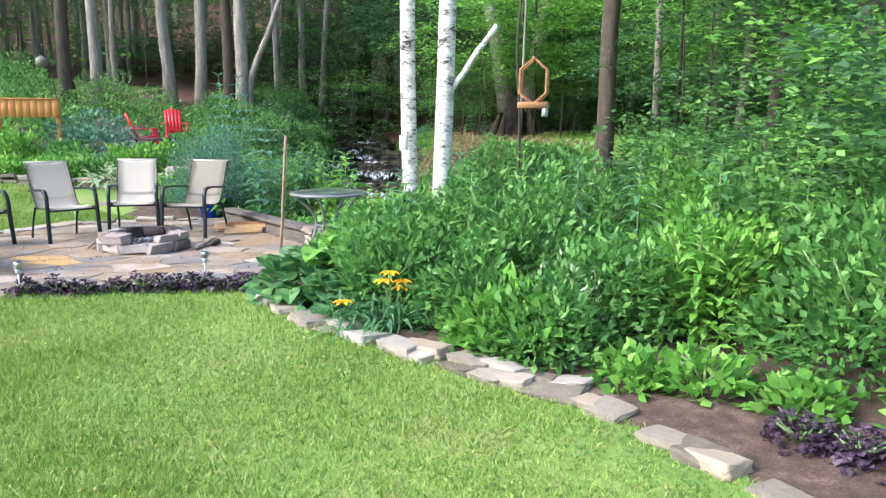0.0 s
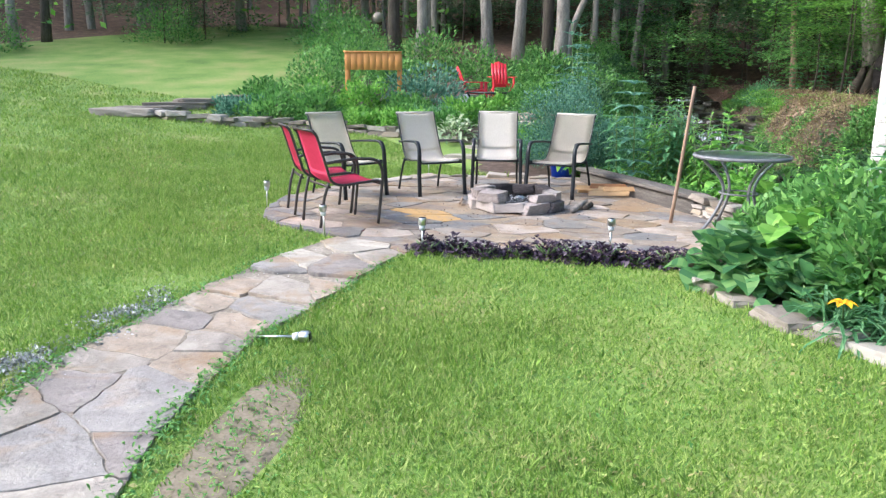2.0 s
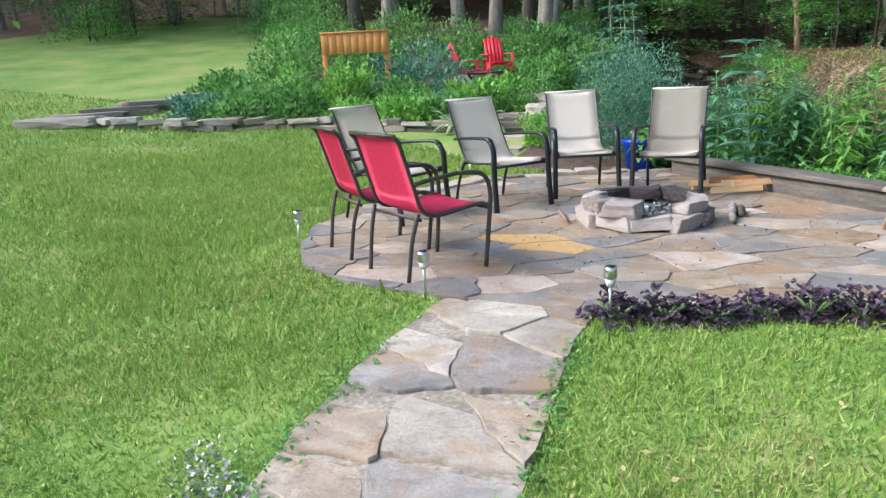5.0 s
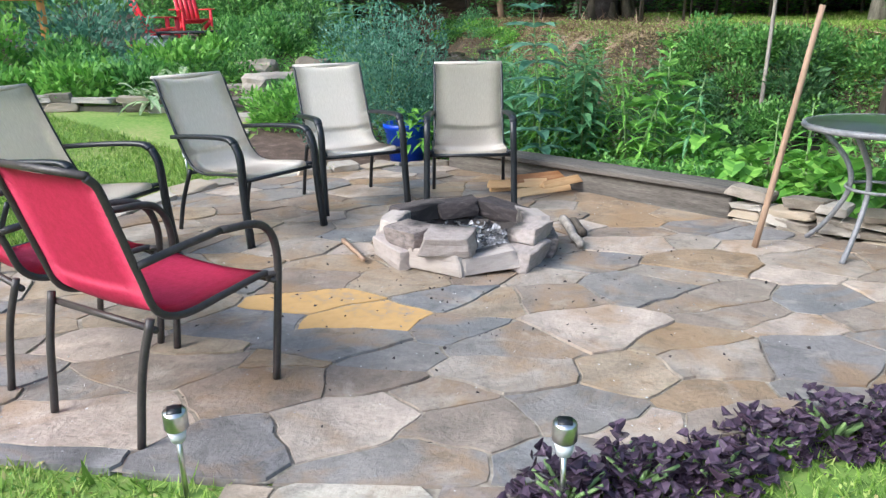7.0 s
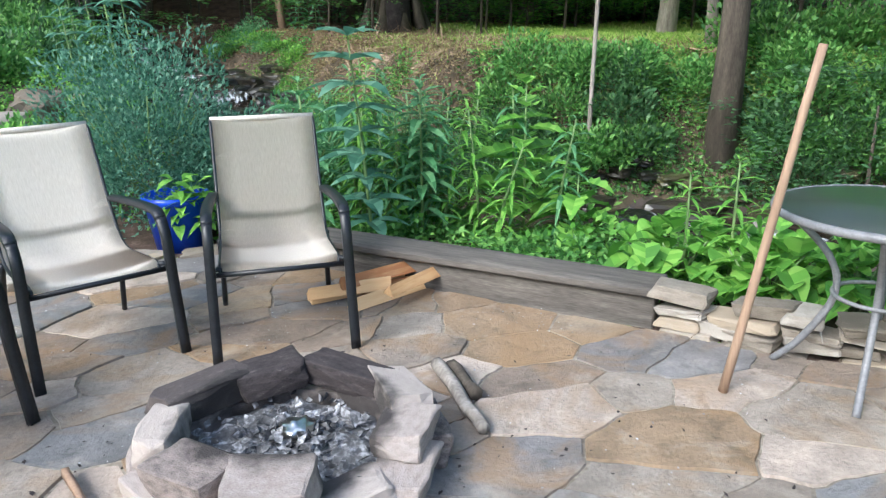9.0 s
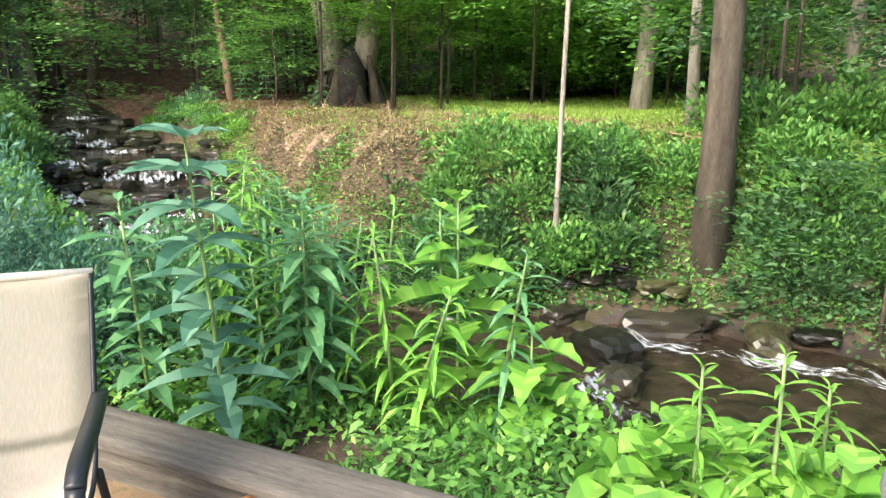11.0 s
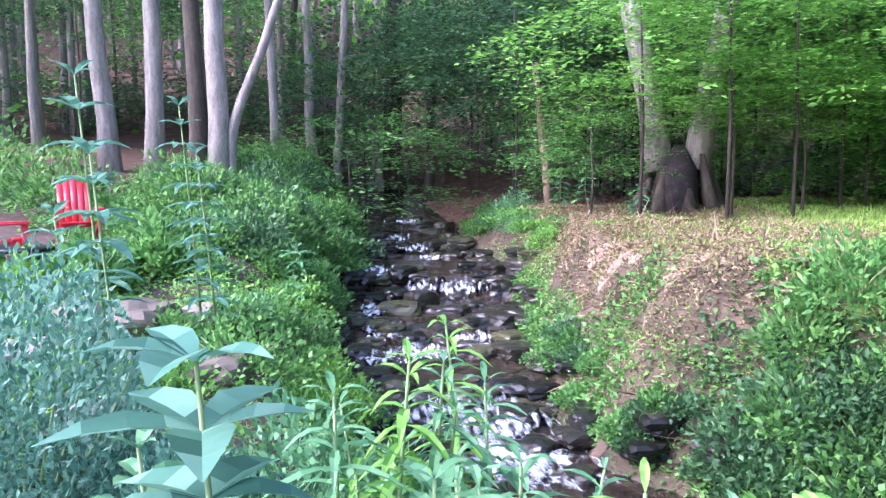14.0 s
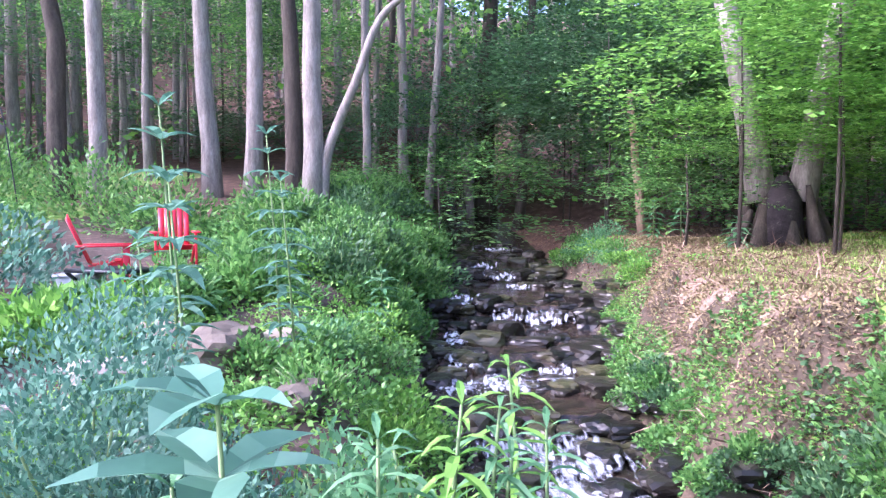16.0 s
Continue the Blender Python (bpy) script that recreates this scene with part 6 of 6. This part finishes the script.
paving("patio", "irregular flagstone patio of grey, buff and ochre slabs", PATIO, .27, lambda x, y: .0, 1.5, .25, [(-3.72, 6.6, .3)], M_STONE)
paving("walkway", "pale flagstone walkway across the lawn", WALKWAY, .4, lambda x, y: gz(x, y) + .012, 1.5, -.35, [], M_WALKSTONE)
# gravel at the walkway's edge
n = 2600
k = rng.uniform(0, 1, n)
b = np.stack([-2.9 - .75 * k + rng.normal(0, .07, n) + .12 * np.sin(k * 17), 1.9 + 1.5 * k + rng.normal(0, .07, n), 0 * k], 1)
b[:900, :2] = rng.normal((-3.1, 2.1), (.06, .08), (900, 2))
b[900:1300, :2] = rng.normal((-3.42, 2.95), (.06, .12), (400, 2))
b[:, 2] = height(b[:, 0], b[:, 1]) + np.where(np.arange(n) < 1300, .018, .006)
tagged(new("gravel", quads("gravel", rhombs(b, randdir(n, .2, .4), randdir(n, 1), rng.uniform(.015, .03, n), rng.uniform(.012, .026, n)), 4, M_GRAVEL)), "spilled grey gravel beside the walkway", "gravel", kind="stuff")

# charred crumbs, grit and leaf scraps on the paving
n = 380
a, r = rng.uniform(0, 2 * math.pi, n), np.abs(rng.normal(.75, .6, n))
b = np.stack([PX + .1 + r * np.cos(a), PY - .35 + r * np.sin(a), np.full(n, .008)], 1)
b = b[inside(PATIO, b[:, 0], b[:, 1]) & (np.hypot(b[:, 0] - PX, b[:, 1] - PY) > .5)]
n = len(b)
tagged(new("crumbs", quads("crumbs", rhombs(b, randdir(n, .1, .2), randdir(n, 2), rng.uniform(.006, .026, n), rng.uniform(.005, .02, n)), 4, M_SOOT)), "charred crumbs scattered round the fire pit", "debris", kind="stuff")


def weeds(name, label, n, box_, rule, mat, size, tall):
    """Low leafy weeds hugging the ground in patches."""
    x, y = rng.uniform(box_[0], box_[1], n), rng.uniform(box_[2], box_[3], n)
    d, zw, hw, sd = along_stream(x, y)
    k = rule(x, y, d - hw, sd)
    x, y = x[k], y[k]
    n = len(x)
    b = np.stack([x, y, height(x, y) + rng.uniform(.0, 1, n) ** 1.6 * tall * (.6 + .4 * wobble(x, y, 3.1))], 1)
    v = rhombs(b, randdir(n, .35, .5), randdir(n, 1.6), size * rng.uniform(.5, 1.4, n), size * .5 * rng.uniform(.6, 1.4, n))
    tagged(new(name, quads(name, v, 4, mat)), label, "weeds", kind="stuff")


def patch(x, y, s, c):
    return wobble(x, y, s) + .5 * wobble(x + 5, y - 3, s * 2.3) + rng.normal(0, .35, x.shape) > c


weeds("bank_weeds", "bright low weeds on the far stream bank", 230000, (-4, 6, 10.5, 22), lambda x, y, e, sd: (sd > 0) & (e > .15) & (e < 3.0) & patch(x, y, 1.9, -.25 + .75 * np.clip(e - .8, 0, 1.5) + .9 * ((height(x, y) > .3) & (x < -.6))), L_BRIGHT, .042, .14)
weeds("bank_weeds", "mid-green low weeds on the far stream bank", 230000, (-4, 6, 10.5, 22), lambda x, y, e, sd: (sd > 0) & (e > .05) & (e < 1.2) & patch(x + 9, y, 1.5, -.35 + 1.0 * ((height(x, y) > .2) & (x < -.6)) + .9 * np.clip(e - .6, 0, 1.5) - 1.2 * (x > -.8)), L_SHRUB, .07, .2)
# shade under the overhanging plants, put into the colour of these leaves
weeds("bank_weeds", "leafy plants on the far bank, coloured dark for shade", 60000, (-1.2, 6, 11, 16), lambda x, y, e, sd: (sd > 0) & (e > .05) & (e < .85) & patch(x, y, 1.4, -.6), L_SHADE, .075, .3)
weeds("bank_moss", "yellow-green moss and seedlings by the water", 40000, (-5, 7, 10, 23), lambda x, y, e, sd: (e > -.05) & (e < .5) & patch(x, y, 2.6, .2), L_BRIGHT, .05, .06)
weeds("bank_weeds", "low green weeds on the near stream bank", 80000, (-9, 3, 8.6, 20), lambda x, y, e, sd: (sd < 0) & (e > .05) & (e < 3.2) & (y > 8.9 - .78 * (x + 2)) & (y > 9.2) & patch(x, y, 1.7, -.35), L_BRIGHT, .065, .3)
weeds("bank_weeds", "leafy green weeds crowding behind the low wall", 60000, (-3.5, 1.0, 7.9, 12), lambda x, y, e, sd: (sd < 0) & (e > .0) & (y > 8.62 - .79 * (x + 1.4)) & (y < 9.75 - .79 * (x + 1.4)) & patch(x, y, 1.7, -.6), L_SHRUB, .055, .24)
weeds("bank_weeds", "dark leafy ground cover on the shaded wood edge", 60000, (-13, -2, 17, 29), lambda x, y, e, sd: (sd < 0) & (e > .1) & (e < 4.5) & patch(x, y, 1.1, -.5), L_SHRUB, .11, .4)
weeds("lawn_clover", "clover and plantain leaves in the lawn", 60000, (-6.5, 3.2, .6, 5.8), lambda x, y, e, sd: ~in_bed(x, y) & ~PATH_TEST(x, y) & patch(x, y, 2.2, .55), M_GRASS, .022, .04)
# twigs and roots on the cut bank
n = 9000
x, y = rng.uniform(-4.2, 3, n), rng.uniform(13.5, 22, n)
d, zw, hw, sd = along_stream(x, y)
k = (sd > 0) & (d > hw + .3) & (d < hw + 3.6)
b = np.stack([x[k], y[k], height(x[k], y[k]) + .015], 1)
n = len(b)
tagged(new("twigs", quads("twigs", rhombs(b, randdir(n, .05, .3), randdir(n, 2), rng.uniform(.12, .4, n), rng.uniform(.008, .02, n)), 4, M_LITTERLEAF)), "dry twigs and dead stalks on the cut bank", "twigs", kind="stuff")

M_HAY = leafy("pale_hay", (0.22, 0.22, 0.08), (0.33, 0.31, 0.12), (0.46, 0.41, 0.19), .8, .25)
M_STRAW = leafy("dry_grass", (0.15, 0.125, 0.06), (0.25, 0.2, 0.1), (0.36, 0.29, 0.155), .8, .2)

# clumps of coarser grass, broad weeds and pale tufts standing out of the lawn
def tufts(name, label, n, box_, per, tall, wide, spread, mat, lean):
    x, y = rng.uniform(box_[0], box_[1], n), rng.uniform(box_[2], box_[3], n)
    d, zw, hw, sd = along_stream(x, y)
    k = (sd < 0) & ~in_bed(x, y) & ~PATH_TEST(x, y) & ~((y > 8) & (x > -3.4)) & (y < 9.9 + .45 * np.clip(-x - 5, 0, 4)) & patch(x + 11, y + 2, .9, -.2)
    x, y = np.repeat(x[k], per), np.repeat(y[k], per)
    n = len(x)
    x, y = x + rng.normal(0, spread, n), y + rng.normal(0, spread, n)
    k = ~PATH_TEST(x, y)
    x, y = x[k], y[k]
    n = len(x)
    b = np.stack([x, y, height(x, y) - .004], 1)
    v = long_leaves(b, randdir(n, lean, .4), tall * rng.uniform(.5, 1.3, n), wide * rng.uniform(.6, 1.4, n), .5, ((0, .6), (.5, 1.0), (1, .05)))
    tagged(new(name, quads(name, v, 4, mat)), label, "grass", kind="stuff")


tufts("lawn_tufts", "coarse bright grass clumps in the lawn", 2300, (-7, 3, .8, 6), 12, .085, .005, .035, M_GRASS, 1.2)
tufts("lawn_weeds", "dark plantain and clover rosettes in the lawn", 3600, (-7, 3, .8, 6), 9, .036, .014, .035, L_SHRUB, .5)
tufts("lawn_tufts", "straw-coloured grass clumps in the lawn", 1100, (-8, 3, .8, 7), 12, .08, .004, .04, M_HAY, 1.2)
tufts("lawn_tufts", "coarse grass clumps on the upper lawn", 2600, (-14, -5, 3, 12), 9, .1, .009, .06, M_GRASS, 1.2)
tufts("lawn_tufts", "straw-coloured grass clumps on the upper lawn", 1000, (-14, -4, 2, 12), 9, .1, .008, .06, M_HAY, 1.2)

# weeds creeping over the walkway's edges and the bare earth
n = 1900
e = np.array(WALKWAY[2:11] + WALKWAY[12:])
i = rng.choice([k for k in range(len(e) - 1) if k != 8], n)
q = rng.uniform(0, 1, (n, 1))
b = np.concatenate([e[i] + (e[i + 1] - e[i]) * q + rng.normal(0, .05, (n, 2)), np.zeros((n, 1))], 1)
b[:, 2] = height(b[:, 0], b[:, 1]) + rng.uniform(.005, .035, n)
tagged(new("edge_weeds", quads("edge_weeds", long_leaves(b, randdir(n, .45, .5), rng.uniform(.025, .06, n), rng.uniform(.008, .02, n), .5), 4, L_SHRUB)), "low clover and weeds creeping over the walkway's edges", "weeds", kind="stuff")
n = 420
w, u = rng.normal(0, .42, n), rng.normal(0, .15, n)
b = np.stack([-1.52 - .5 * w + u, 2.3 + w, 0 * w], 1)
b = b[~PATH_TEST(b[:, 0], b[:, 1])]
n = len(b)
b[:, 2] = height(b[:, 0], b[:, 1]) + rng.uniform(.008, .03, n)
tagged(new("edge_weeds", quads("edge_weeds", long_leaves(b, randdir(n, .45, .5), rng.uniform(.02, .05, n), rng.uniform(.006, .016, n), .5), 4, L_SHRUB)), "scattered seedlings on the worn bare earth", "weeds", kind="stuff")

# sand, grit and dry scraps gathered on the paving
n = 5200
x, y = rng.uniform(-5.8, -.4, n), rng.uniform(1.6, 9.9, n)
k = PATH_TEST(x, y) & patch(x, y, 3.1, .1)
x, y = x[k], y[k]
n = len(x)
b = np.stack([x, y, np.where(inside(PATIO, x, y), .006, height(x, y) + .016)], 1)
tagged(new("grit", quads("grit", rhombs(b, randdir(n, .1, .2), randdir(n, 2), rng.uniform(.004, .014, n), rng.uniform(.004, .01, n)), 4, M_GRAVEL)), "pale grit and crumbs scattered on the flagstones", "debris", kind="stuff")

# worn bare earth beside the walkway
bm = bmesh.new()
rows = []
for r in (.0, .35, .7, 1.0):
    ring = []
    for k in range(36):
        a = 2 * math.pi * k / 36
        q = r * (1 + .25 * noise.noise(Vector((math.cos(a) * 2, math.sin(a) * 2, 5))))
        u, w = .24 * q * math.cos(a), .75 * q * math.sin(a)
        x, y = -1.52 - .5 * w + u, 2.3 + w
        ring.append(bm.verts.new((x, y, gz(x, y) + (.008 if r < 1 else -.004))))
    rows.append(ring)
for a, b in zip(rows[:-1], rows[1:]):
    for k in range(36):
        bm.faces.new((a[k], a[(k + 1) % 36], b[(k + 1) % 36], b[k]))
bare_me = bpy.data.meshes.new("bare_earth")
bm.to_mesh(bare_me)
bm.free()
bare_me.materials.append(M_DIRT)
tagged(new("bare_earth", bare_me), "worn bare earth beside the flagstone walkway", "ground", kind="structure")

weeds("lawn_thatch", "straw-coloured dry grass patches in the lawn", 60000, (-9, 3.2, .4, 8), lambda x, y, e, sd: ~in_bed(x, y) & ~PATH_TEST(x, y) & patch(x + 3, y + 7, 1.3, .75), M_HAY, .028, .045)
weeds("bank_thatch", "dry straw and dead grass matted on the cut bank", 170000, (-4.5, 2, 12, 24), lambda x, y, e, sd: (sd > 0) & (e > .6) & (e < 4.2) & patch(x, y, 2.4, -.5 + .5 * np.clip(x, -1, 2)), M_STRAW, .045, .03)
